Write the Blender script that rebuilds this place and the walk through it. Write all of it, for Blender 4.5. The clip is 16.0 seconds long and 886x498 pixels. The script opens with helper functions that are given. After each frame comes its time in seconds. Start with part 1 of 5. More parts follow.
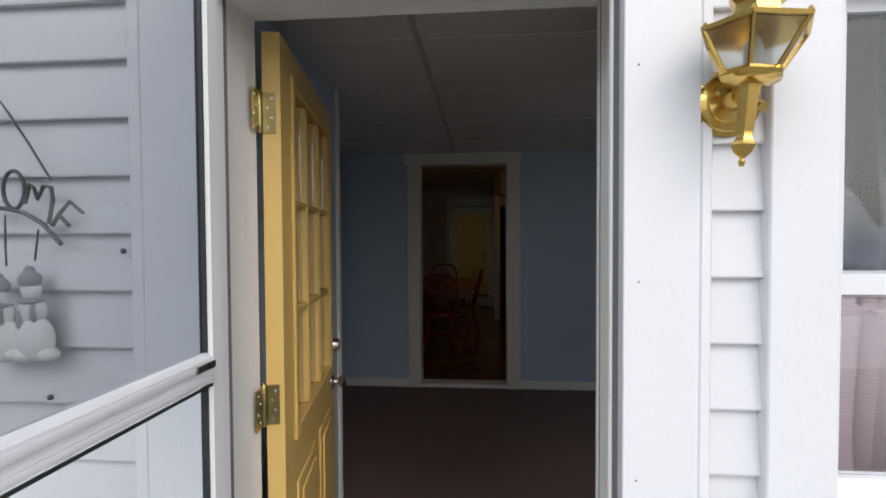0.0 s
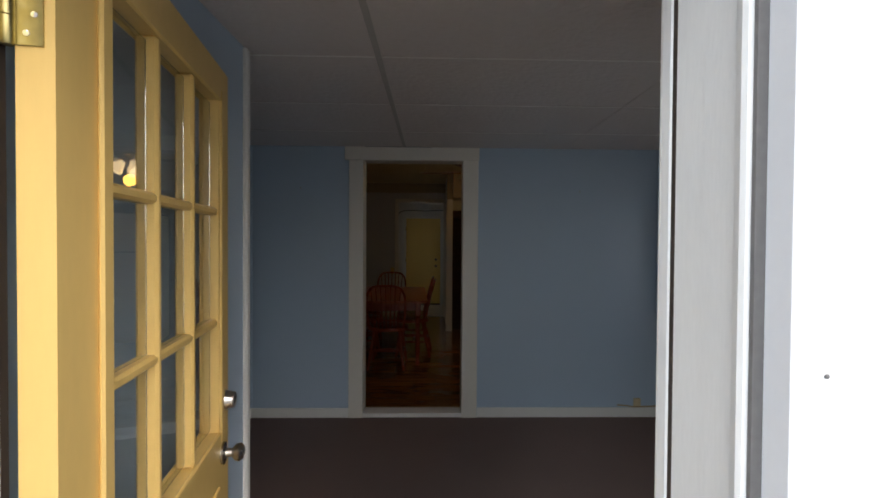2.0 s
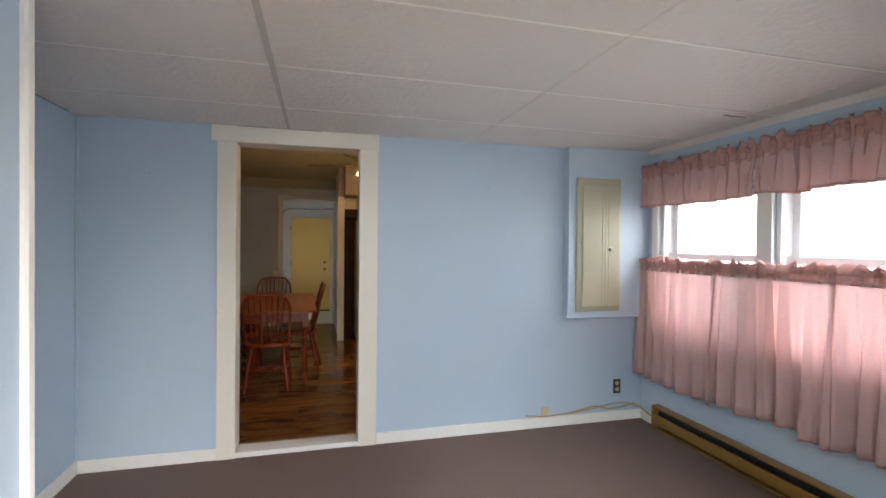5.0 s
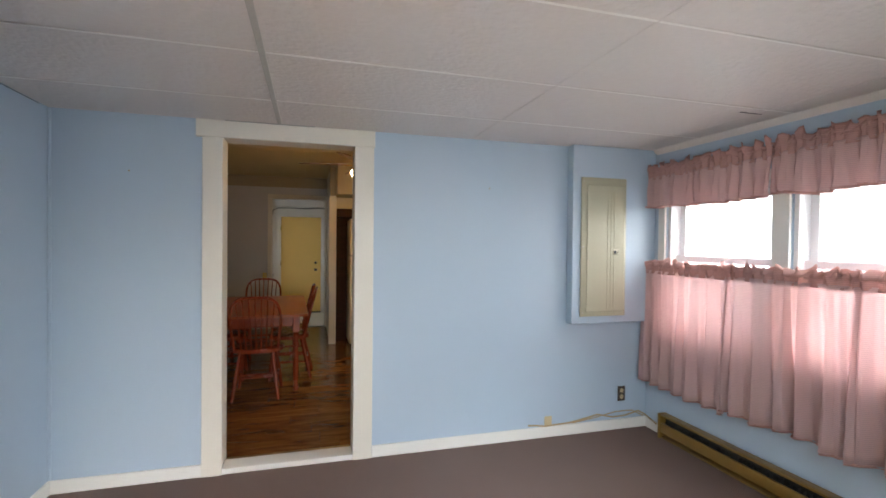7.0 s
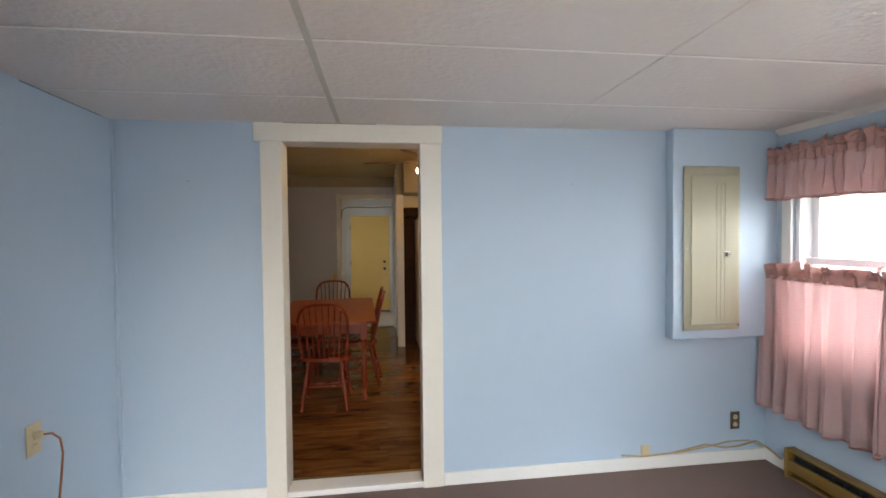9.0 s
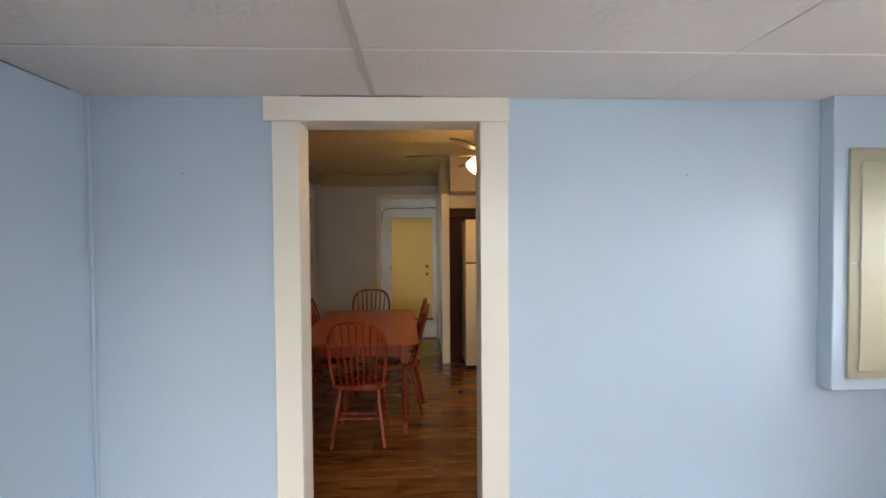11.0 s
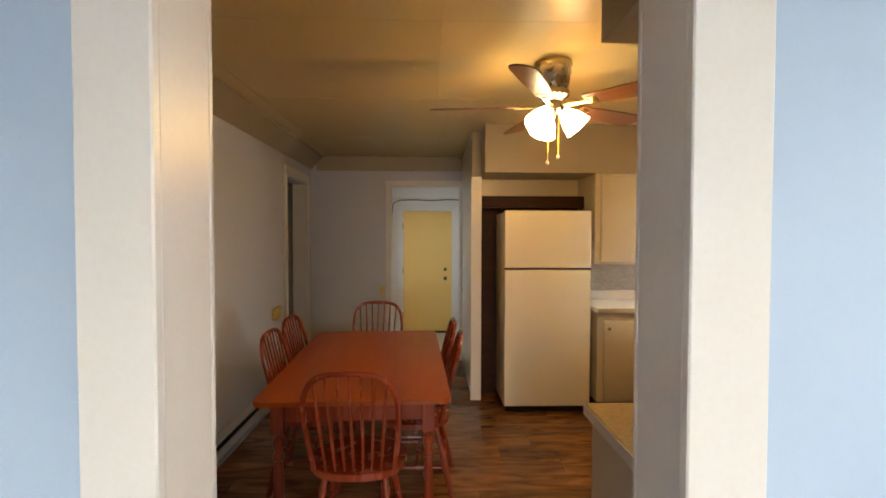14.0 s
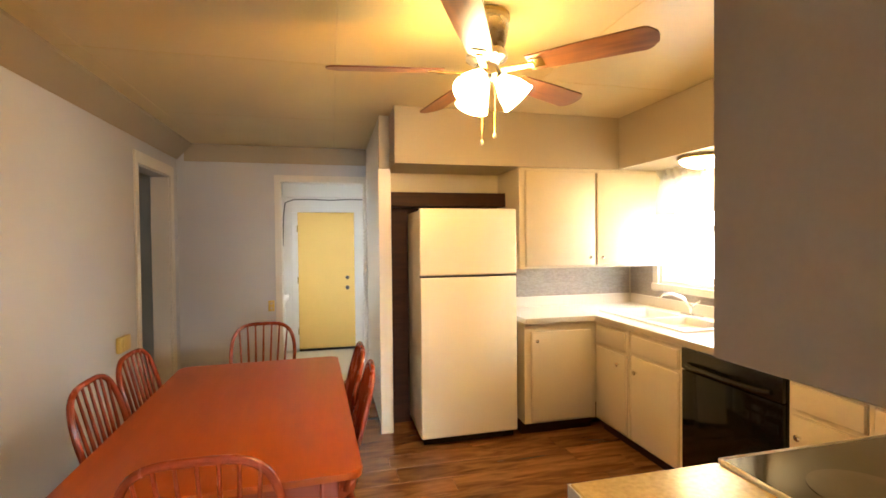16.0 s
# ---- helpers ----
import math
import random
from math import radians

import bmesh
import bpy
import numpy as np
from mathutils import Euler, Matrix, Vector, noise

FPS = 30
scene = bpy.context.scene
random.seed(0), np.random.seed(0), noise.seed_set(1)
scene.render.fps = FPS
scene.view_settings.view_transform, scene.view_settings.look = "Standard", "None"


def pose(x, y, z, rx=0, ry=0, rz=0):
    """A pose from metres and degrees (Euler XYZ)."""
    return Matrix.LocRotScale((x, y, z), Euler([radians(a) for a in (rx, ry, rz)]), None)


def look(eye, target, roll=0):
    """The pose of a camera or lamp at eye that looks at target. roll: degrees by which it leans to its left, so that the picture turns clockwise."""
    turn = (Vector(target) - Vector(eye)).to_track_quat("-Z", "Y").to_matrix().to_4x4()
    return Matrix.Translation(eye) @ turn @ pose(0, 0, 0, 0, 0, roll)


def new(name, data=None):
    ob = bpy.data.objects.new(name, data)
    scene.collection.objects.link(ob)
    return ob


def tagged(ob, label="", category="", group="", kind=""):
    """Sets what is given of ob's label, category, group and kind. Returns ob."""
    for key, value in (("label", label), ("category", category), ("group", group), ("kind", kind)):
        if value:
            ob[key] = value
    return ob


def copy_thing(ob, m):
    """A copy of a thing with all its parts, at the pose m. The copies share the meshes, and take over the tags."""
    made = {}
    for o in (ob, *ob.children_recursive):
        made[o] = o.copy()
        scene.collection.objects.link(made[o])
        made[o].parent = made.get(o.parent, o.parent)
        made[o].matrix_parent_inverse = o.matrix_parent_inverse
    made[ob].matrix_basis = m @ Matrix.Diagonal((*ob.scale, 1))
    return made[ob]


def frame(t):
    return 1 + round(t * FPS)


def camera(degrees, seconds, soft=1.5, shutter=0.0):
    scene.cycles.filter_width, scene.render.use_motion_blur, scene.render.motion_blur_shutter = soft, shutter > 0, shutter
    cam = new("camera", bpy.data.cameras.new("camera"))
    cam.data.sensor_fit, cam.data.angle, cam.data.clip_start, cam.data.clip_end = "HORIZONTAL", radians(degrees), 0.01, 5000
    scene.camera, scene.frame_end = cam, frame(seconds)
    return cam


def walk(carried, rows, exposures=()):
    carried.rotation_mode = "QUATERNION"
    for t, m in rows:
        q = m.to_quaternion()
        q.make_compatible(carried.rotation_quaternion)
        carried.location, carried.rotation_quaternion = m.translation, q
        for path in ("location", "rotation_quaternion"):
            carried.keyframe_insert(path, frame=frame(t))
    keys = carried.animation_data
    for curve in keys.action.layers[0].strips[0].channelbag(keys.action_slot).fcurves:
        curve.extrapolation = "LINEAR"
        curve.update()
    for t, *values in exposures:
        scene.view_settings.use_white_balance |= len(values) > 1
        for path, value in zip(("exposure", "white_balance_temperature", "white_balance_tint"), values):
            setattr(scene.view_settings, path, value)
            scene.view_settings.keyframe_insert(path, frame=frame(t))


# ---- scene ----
cam = camera(86.9, 16.0, soft=1.7)
PATH = [
    (0, (0.051, 0.339, 1.387), (-0.115, 2.332, 1.334), -0.3),
    (0.5, (0.024, 0.513, 1.394), (-0.121, 2.507, 1.334), -0.0),
    (1, (0.002, 0.656, 1.407), (-0.081, 2.653, 1.347), 0.2),
    (1.5, (0.019, 0.767, 1.404), (0.003, 2.766, 1.355), 0.4),
    (2, (0.028, 0.88, 1.406), (0.076, 2.879, 1.373), 0.4),
    (2.5, (0.029, 0.996, 1.403), (0.14, 2.993, 1.38), 0.4),
    (3, (0.038, 1.067, 1.402), (0.226, 3.058, 1.383), 0.5),
    (3.5, (0.04, 1.161, 1.403), (0.349, 3.137, 1.389), 0.7),
    (4, (0.029, 1.233, 1.404), (0.433, 3.192, 1.389), 0.6),
    (4.5, (0.015, 1.288, 1.4), (0.49, 3.23, 1.381), 0.5),
    (7, (-0.012, 1.509, 1.423), (0.539, 3.432, 1.397), 0.6),
    (7.5, (0.004, 1.558, 1.432), (0.501, 3.495, 1.399), 0.4),
    (8, (0.013, 1.634, 1.453), (0.451, 3.584, 1.405), -0.0),
    (8.5, (0.025, 1.737, 1.473), (0.384, 3.703, 1.415), -0.5),
    (9, (0.032, 1.843, 1.502), (0.299, 3.825, 1.445), -0.6),
    (11.5, (0.005, 2.748, 1.538), (0.039, 4.747, 1.487), -0.1),
    (12, (0.003, 2.964, 1.524), (-0.04, 4.963, 1.47), 0.4),
    (12.5, (-0.043, 3.193, 1.519), (-0.113, 5.191, 1.459), 0.6),
    (13, (-0.057, 3.43, 1.528), (-0.107, 5.428, 1.461), 0.5),
    (13.5, (-0.079, 3.675, 1.528), (-0.095, 5.674, 1.462), 0.1),
    (14, (-0.116, 3.895, 1.514), (-0.062, 5.893, 1.46), 0.1),
    (14.5, (-0.166, 4.088, 1.519), (-0.012, 6.082, 1.476), 0.1),
    (15, (-0.163, 4.249, 1.509), (0.13, 6.227, 1.473), -0.2),
    (15.5, (-0.137, 4.407, 1.507), (0.263, 6.366, 1.471), -0.5),
    (16, (-0.111, 4.541, 1.503), (0.358, 6.485, 1.466), -0.6),
]
EXPOSURES = [(0, -0.15, 6350, 10), (0.5, -0.02, 6350, 10), (1, 0.18, 6350, 10), (1.5, 0.4, 6350, 10), (2, 0.75, 6350, 10), (2.5, 1.15, 6450, 10), (3, 1.72, 6450, 10), (3.5, 2.3, 6450, 10), (4, 2.8, 6450, 10), (4.5, 3.05, 6450, 10), (7, 3.3, 6450, 10), (9, 3.43, 6450, 10), (11.5, 3.75, 6450, 10), (12.5, 3.88, 6450, 10), (13, 3.97, 6450, 10), (13.5, 4.02, 6450, 10), (14, 4.15, 6400, 10), (14.5, 4.35, 6420, 10), (15, 4.82, 6380, 10), (15.5, 5.15, 6300, 10), (16, 5.3, 6250, 8)]
walk(cam, [(t, look(eye, target, roll)) for t, eye, target, roll in PATH], EXPOSURES)

# ---- world and light ----
world = bpy.data.worlds.new("overcast_sky")
scene.world = world
world.use_nodes = True
wn = world.node_tree
sky = wn.nodes.new("ShaderNodeTexSky")
sky.sky_type, sky.sun_disc = "NISHITA", False
sky.sun_elevation, sky.sun_rotation = radians(42), radians(150)
sky.dust_density = 3.0
hsv = wn.nodes.new("ShaderNodeHueSaturation")
hsv.inputs["Saturation"].default_value = 0.55
wn.links.new(sky.outputs[0], hsv.inputs["Color"])
wn.links.new(hsv.outputs[0], wn.nodes["Background"].inputs[0])
wn.nodes["Background"].inputs[1].default_value = 0.19


def lamp(name, kind, m, power, colour, **more):
    data = bpy.data.lights.new(name, kind)
    data.energy, data.color = power, colour
    if "size" in more:
        data.shape, data.size, data.size_y = "RECTANGLE", more["size"][0], more["size"][1]
    if "radius" in more:
        data.shadow_soft_size = more["radius"]
    if "spread" in more:
        data.spread = radians(more["spread"])
    if "angle" in more:
        data.angle = radians(more["angle"])
    ob = new(name, data)
    ob.matrix_world = m
    return ob


lamp("sun", "SUN", look((-3.6, -5.2, 5.2), (0, 1, 0)), 1.25, (0.89, 0.97, 1.0), angle=35)
lamp("sky_light", "AREA", look((2.71, 3.98, 1.33), (0.9, 3.80, 0.2)), 0.7, (0.84, 0.945, 1.0), size=(0.72, 0.85), spread=130)
lamp("sky_light", "AREA", look((2.71, 3.04, 1.33), (0.9, 3.10, 0.2)), 1.15, (0.84, 0.945, 1.0), size=(0.72, 0.85), spread=130)
lamp("sky_light", "AREA", look((2.74, 7.5, 1.55), (0.8, 7.2, 0.9)), 0.06, (0.88, 0.95, 1.0), size=(0.8, 0.8))
lamp("sky_light", "AREA", look((-0.78, 10.45, 1.35), (0.3, 10.5, 1.0)), 0.06, (1.0, 0.98, 0.95), size=(0.7, 1.0))
lamp("sky_light", "AREA", look((1.06, 1.475, 1.42), (1.4, 4.4, 0.0)), 2.9, (0.84, 0.945, 1.0), size=(0.6, 0.75), spread=120)
lamp("bulb_light", "POINT", pose(0.555, 6.48, 2.02), 0.90, (1.0, 0.465, 0.065), radius=0.06)
lamp("bulb_light", "POINT", pose(2.36, 7.22, 1.93), 0.10, (1.0, 0.56, 0.14), radius=0.05)





# ---- materials ----
def rgba(c):
    return (c[0], c[1], c[2], 1.0)


def surf(name, colour, rough=0.5, metal=0.0, grain=60.0, vary=0.08, stain=0.10, stain_scale=1.3, bump=0.1, stretch=(1, 1, 1),
         dirt=None, spread=0.0, coat=0.0, bump_dist=0.002, rough_vary=0.08, spec=0.5):
    """A painted or raw surface: colour with fine grain, broad stains, slight relief and uneven gloss."""
    m = bpy.data.materials.new(name)
    m.use_nodes = True
    nt = m.node_tree
    b = nt.nodes["Principled BSDF"]
    b.inputs["Metallic"].default_value = metal
    b.inputs["Specular IOR Level"].default_value = spec
    if coat:
        b.inputs["Coat Weight"].default_value, b.inputs["Coat Roughness"].default_value = coat, 0.15
    tc = nt.nodes.new("ShaderNodeTexCoord")
    mp = nt.nodes.new("ShaderNodeMapping")
    mp.inputs["Scale"].default_value = stretch
    nt.links.new(tc.outputs["Object"], mp.inputs["Vector"])
    fine = nt.nodes.new("ShaderNodeTexNoise")
    fine.inputs["Scale"].default_value, fine.inputs["Detail"].default_value = grain, 5
    broad = nt.nodes.new("ShaderNodeTexNoise")
    broad.inputs["Scale"].default_value, broad.inputs["Detail"].default_value = stain_scale, 4
    nt.links.new(mp.outputs[0], fine.inputs["Vector"])
    nt.links.new(mp.outputs[0], broad.inputs["Vector"])
    dark = dirt or tuple(c * 0.6 for c in colour)
    mix1 = nt.nodes.new("ShaderNodeMix")
    mix1.data_type = "RGBA"
    mix1.inputs["A"].default_value, mix1.inputs["B"].default_value = rgba(colour), rgba(tuple(c * 0.55 for c in colour))
    r1 = nt.nodes.new("ShaderNodeMapRange")
    r1.inputs["From Min"].default_value, r1.inputs["From Max"].default_value = 0.35, 0.75
    r1.inputs["To Max"].default_value = vary * 2
    nt.links.new(fine.outputs["Fac"], r1.inputs["Value"])
    nt.links.new(r1.outputs[0], mix1.inputs["Factor"])
    mix2 = nt.nodes.new("ShaderNodeMix")
    mix2.data_type = "RGBA"
    r2 = nt.nodes.new("ShaderNodeMapRange")
    r2.inputs["From Min"].default_value, r2.inputs["From Max"].default_value = 0.28, 0.85
    r2.inputs["To Max"].default_value = stain * 2
    nt.links.new(broad.outputs["Fac"], r2.inputs["Value"])
    nt.links.new(r2.outputs[0], mix2.inputs["Factor"])
    nt.links.new(mix1.outputs["Result"], mix2.inputs["A"])
    mix2.inputs["B"].default_value = rgba(dark)
    out = mix2.outputs["Result"]
    if spread:
        info = nt.nodes.new("ShaderNodeObjectInfo")
        h = nt.nodes.new("ShaderNodeHueSaturation")
        r3 = nt.nodes.new("ShaderNodeMapRange")
        r3.inputs["To Min"].default_value, r3.inputs["To Max"].default_value = 1 - spread, 1 + spread
        nt.links.new(info.outputs["Random"], r3.inputs["Value"])
        nt.links.new(r3.outputs[0], h.inputs["Value"])
        nt.links.new(out, h.inputs["Color"])
        out = h.outputs[0]
    nt.links.new(out, b.inputs["Base Color"])
    r4 = nt.nodes.new("ShaderNodeMapRange")
    r4.inputs["To Min"].default_value, r4.inputs["To Max"].default_value = max(0.02, rough - rough_vary), min(1, rough + rough_vary)
    nt.links.new(broad.outputs["Fac"], r4.inputs["Value"])
    nt.links.new(r4.outputs[0], b.inputs["Roughness"])
    if bump:
        bp = nt.nodes.new("ShaderNodeBump")
        bp.inputs["Strength"].default_value, bp.inputs["Distance"].default_value = bump, bump_dist
        nt.links.new(fine.outputs["Fac"], bp.inputs["Height"])
        nt.links.new(bp.outputs[0], b.inputs["Normal"])
    return m


def wood(name, light, dark, rough=0.4, scale=(1.2, 14, 14), spread=0.15, bump=0.05, bands=9.0, spec=0.5):
    """Stained wood or laminate with a grain that runs along x of the piece, each piece a little different."""
    m = bpy.data.materials.new(name)
    m.use_nodes = True
    nt = m.node_tree
    b = nt.nodes["Principled BSDF"]
    b.inputs["Specular IOR Level"].default_value = spec
    tc = nt.nodes.new("ShaderNodeTexCoord")
    info = nt.nodes.new("ShaderNodeObjectInfo")
    sh = nt.nodes.new("ShaderNodeVectorMath")
    sh.operation = "MULTIPLY_ADD"
    sh.inputs[1].default_value = scale
    cm = nt.nodes.new("ShaderNodeCombineXYZ")
    ml = nt.nodes.new("ShaderNodeMath")
    ml.operation = "MULTIPLY"
    ml.inputs[1].default_value = 37.0
    nt.links.new(info.outputs["Random"], ml.inputs[0])
    for k in range(3):
        nt.links.new(ml.outputs[0], cm.inputs[k])
    nt.links.new(tc.outputs["Object"], sh.inputs[0])
    nt.links.new(cm.outputs[0], sh.inputs[2])
    grain = nt.nodes.new("ShaderNodeTexNoise")
    grain.inputs["Scale"].default_value, grain.inputs["Detail"].default_value, grain.inputs["Distortion"].default_value = 1.6, 8, 1.1
    nt.links.new(sh.outputs[0], grain.inputs["Vector"])
    fine = nt.nodes.new("ShaderNodeTexNoise")
    fine.inputs["Scale"].default_value, fine.inputs["Detail"].default_value = bands, 6
    nt.links.new(sh.outputs[0], fine.inputs["Vector"])
    ramp = nt.nodes.new("ShaderNodeValToRGB")
    ramp.color_ramp.elements[0].position, ramp.color_ramp.elements[1].position = 0.32, 0.68
    ramp.color_ramp.elements[0].color, ramp.color_ramp.elements[1].color = rgba(dark), rgba(light)
    nt.links.new(grain.outputs["Fac"], ramp.inputs[0])
    mx = nt.nodes.new("ShaderNodeMix")
    mx.data_type = "RGBA"
    r1 = nt.nodes.new("ShaderNodeMapRange")
    r1.inputs["From Min"].default_value, r1.inputs["From Max"].default_value, r1.inputs["To Max"].default_value = 0.48, 0.78, 0.3
    nt.links.new(fine.outputs["Fac"], r1.inputs["Value"])
    nt.links.new(r1.outputs[0], mx.inputs["Factor"])
    nt.links.new(ramp.outputs[0], mx.inputs["A"])
    mx.inputs["B"].default_value = rgba(dark)
    h = nt.nodes.new("ShaderNodeHueSaturation")
    r3 = nt.nodes.new("ShaderNodeMapRange")
    r3.inputs["To Min"].default_value, r3.inputs["To Max"].default_value = 1 - spread, 1 + spread
    nt.links.new(info.outputs["Random"], r3.inputs["Value"])
    nt.links.new(r3.outputs[0], h.inputs["Value"])
    nt.links.new(mx.outputs["Result"], h.inputs["Color"])
    nt.links.new(h.outputs[0], b.inputs["Base Color"])
    r4 = nt.nodes.new("ShaderNodeMapRange")
    r4.inputs["To Min"].default_value, r4.inputs["To Max"].default_value = rough - 0.08, rough + 0.12
    nt.links.new(grain.outputs["Fac"], r4.inputs["Value"])
    nt.links.new(r4.outputs[0], b.inputs["Roughness"])
    if bump:
        bp = nt.nodes.new("ShaderNodeBump")
        bp.inputs["Strength"].default_value, bp.inputs["Distance"].default_value = bump, 0.002
        nt.links.new(fine.outputs["Fac"], bp.inputs["Height"])
        nt.links.new(bp.outputs[0], b.inputs["Normal"])
    return m


def cloth(name, colour, thin=0.5, open_weave=0.0):
    m = bpy.data.materials.new(name)
    m.use_nodes = True
    nt = m.node_tree
    nt.nodes.remove(nt.nodes["Principled BSDF"])
    d, tr, mx = (nt.nodes.new(k) for k in ("ShaderNodeBsdfDiffuse", "ShaderNodeBsdfTranslucent", "ShaderNodeMixShader"))
    tc = nt.nodes.new("ShaderNodeTexCoord")
    wv = nt.nodes.new("ShaderNodeTexWave")
    wv.bands_direction = "Z"
    wv.inputs["Scale"].default_value, wv.inputs["Distortion"].default_value = 34, 1.5
    nz = nt.nodes.new("ShaderNodeTexNoise")
    nz.inputs["Scale"].default_value, nz.inputs["Detail"].default_value = 160, 3
    nt.links.new(tc.outputs["Object"], wv.inputs["Vector"])
    nt.links.new(tc.outputs["Object"], nz.inputs["Vector"])
    c = nt.nodes.new("ShaderNodeMix")
    c.data_type = "RGBA"
    c.inputs["A"].default_value, c.inputs["B"].default_value = rgba(colour), rgba(tuple(k * 0.72 for k in colour))
    ad = nt.nodes.new("ShaderNodeMath")
    ad.operation = "MULTIPLY"
    nt.links.new(wv.outputs["Fac"], ad.inputs[0])
    nt.links.new(nz.outputs["Fac"], ad.inputs[1])
    nt.links.new(ad.outputs[0], c.inputs["Factor"])
    nt.links.new(c.outputs["Result"], d.inputs["Color"])
    nt.links.new(c.outputs["Result"], tr.inputs["Color"])
    mx.inputs[0].default_value = thin
    gap, hole = nt.nodes.new("ShaderNodeMixShader"), nt.nodes.new("ShaderNodeBsdfTransparent")
    gap.inputs[0].default_value = open_weave
    nt.links.new(mx.outputs[0], gap.inputs[1])
    nt.links.new(hole.outputs[0], gap.inputs[2])
    nt.links.new(d.outputs[0], mx.inputs[1])
    nt.links.new(tr.outputs[0], mx.inputs[2])
    nt.links.new(gap.outputs[0], nt.nodes["Material Output"].inputs[0])
    return m


def glass(name, tint=(0.96, 0.98, 0.97), rough=0.0):
    m = bpy.data.materials.new(name)
    m.use_nodes = True
    b = m.node_tree.nodes["Principled BSDF"]
    b.inputs["Base Color"].default_value = rgba(tint)
    b.inputs["Transmission Weight"].default_value, b.inputs["Roughness"].default_value, b.inputs["IOR"].default_value = 1.0, rough, 1.45
    return m


def glow(name, colour, strength):
    m = bpy.data.materials.new(name)
    m.use_nodes = True
    b = m.node_tree.nodes["Principled BSDF"]
    b.inputs["Base Color"].default_value = (0.9, 0.88, 0.82, 1)
    b.inputs["Emission Color"].default_value, b.inputs["Emission Strength"].default_value = rgba(colour), strength
    return m


BLUE = surf("blue_wall_paint", (0.445, 0.55, 0.66), 0.5, grain=220, vary=0.03, stain=0.05, stain_scale=0.9, bump=0.12, rough_vary=0.06)
GREY_BLUE = surf("pale_grey_blue_wall_paint", (0.54, 0.54, 0.55), 0.30, grain=160, vary=0.03, stain=0.03, stain_scale=1.6, bump=0.05, rough_vary=0.0)
WHITE = surf("white_trim_paint", (0.80, 0.78, 0.74), 0.35, grain=90, vary=0.03, stain=0.05, stain_scale=2, bump=0.08, rough_vary=0.03)
CREAM = surf("cream_trim_paint", (0.74, 0.70, 0.62), 0.34, grain=90, vary=0.04, stain=0.015, stain_scale=2, bump=0.08, rough_vary=0.0)
OLD_WHITE = surf("weathered_white_paint", (0.88, 0.87, 0.855), 0.5, grain=70, vary=0.04, stain=0.06, stain_scale=5, bump=0.15, dirt=(0.36, 0.33, 0.27), stretch=(3, 3, 0.6))
SIDING = surf("white_vinyl_siding", (0.72, 0.72, 0.74), 0.45, grain=120, vary=0.03, stain=0.08, stain_scale=2, bump=0.12, stretch=(0.3, 1, 2), spread=0.02)
VINYL = surf("white_vinyl_trim", (0.80, 0.80, 0.82), 0.4, grain=100, vary=0.02, stain=0.05, stain_scale=2, bump=0.06)
YELLOW = surf("butter_yellow_door_paint", (0.76, 0.52, 0.17), 0.38, grain=60, vary=0.05, stain=0.08, stain_scale=4, bump=0.1, stretch=(1, 1, 0.3))
YELLOW_FAR = surf("pale_yellow_door_paint", (0.85, 0.56, 0.14), 0.36, grain=60, vary=0.04, stain=0.08, stain_scale=2, bump=0.06)
BRASS = surf("polished_brass", (0.80, 0.55, 0.16), 0.2, 1.0, grain=40, vary=0.1, stain=0.25, stain_scale=12, bump=0.05, dirt=(0.3, 0.2, 0.07))
AGED_BRASS = surf("aged_hinge_brass", (0.46, 0.385, 0.17), 0.30, 1.0, grain=60, vary=0.15, stain=0.3, stain_scale=25, bump=0.08, dirt=(0.2, 0.16, 0.07))
DULL_BRASS = surf("tarnished_brass", (0.45, 0.33, 0.13), 0.4, 1.0, grain=60, vary=0.1, stain=0.3, stain_scale=20, bump=0.1)
NICKEL = surf("brushed_nickel", (0.50, 0.47, 0.43), 0.28, 1.0, grain=90, vary=0.06, stain=0.1, stain_scale=20, bump=0.03)
CHROME = surf("chrome", (0.78, 0.78, 0.78), 0.12, 1.0, grain=60, vary=0.02, stain=0.05, bump=0.0)
GREY_GAP = surf("dark_grey_caulk", (0.16, 0.15, 0.145), 0.8, grain=90, vary=0.2, stain=0.2, bump=0.1)
CARPET = surf("brown_carpet", (0.225, 0.148, 0.122), 0.95, grain=420, vary=0.35, stain=0.16, stain_scale=1.5, bump=0.9, bump_dist=0.006)
CEIL = surf("white_textured_ceiling_board", (0.72, 0.665, 0.63), 0.45, grain=38, vary=0.04, stain=0.08, stain_scale=1.2, bump=0.65, bump_dist=0.010)
CEIL_LINE = surf("white_seam_line", (0.93, 0.90, 0.86), 0.45, grain=60, vary=0.06, stain=0.18, stain_scale=2.5, bump=0.2, dirt=(0.66, 0.61, 0.57))
CEIL_GLUE = surf("grey_seam_tape", (0.52, 0.50, 0.46), 0.6, grain=60, vary=0.1, stain=0.15, bump=0.2)
CEIL_KIT = surf("cream_ceiling_tile", (0.62, 0.48, 0.22), 0.36, grain=90, vary=0.03, stain=0.10, stain_scale=1.2, bump=0.15)
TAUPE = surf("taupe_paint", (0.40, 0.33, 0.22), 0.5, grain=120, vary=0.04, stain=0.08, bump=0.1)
CAB = surf("cream_cabinet_paint", (0.62, 0.54, 0.39), 0.34, grain=70, vary=0.04, stain=0.08, stain_scale=4, bump=0.08)
# darker copy of the cabinet paint: shade on the range cabinet put into its colour
CAB_SHADED = surf("shaded_cabinet_paint", (0.33, 0.265, 0.19), 0.45, grain=70, vary=0.05, stain=0.10, stain_scale=3, bump=0.1)
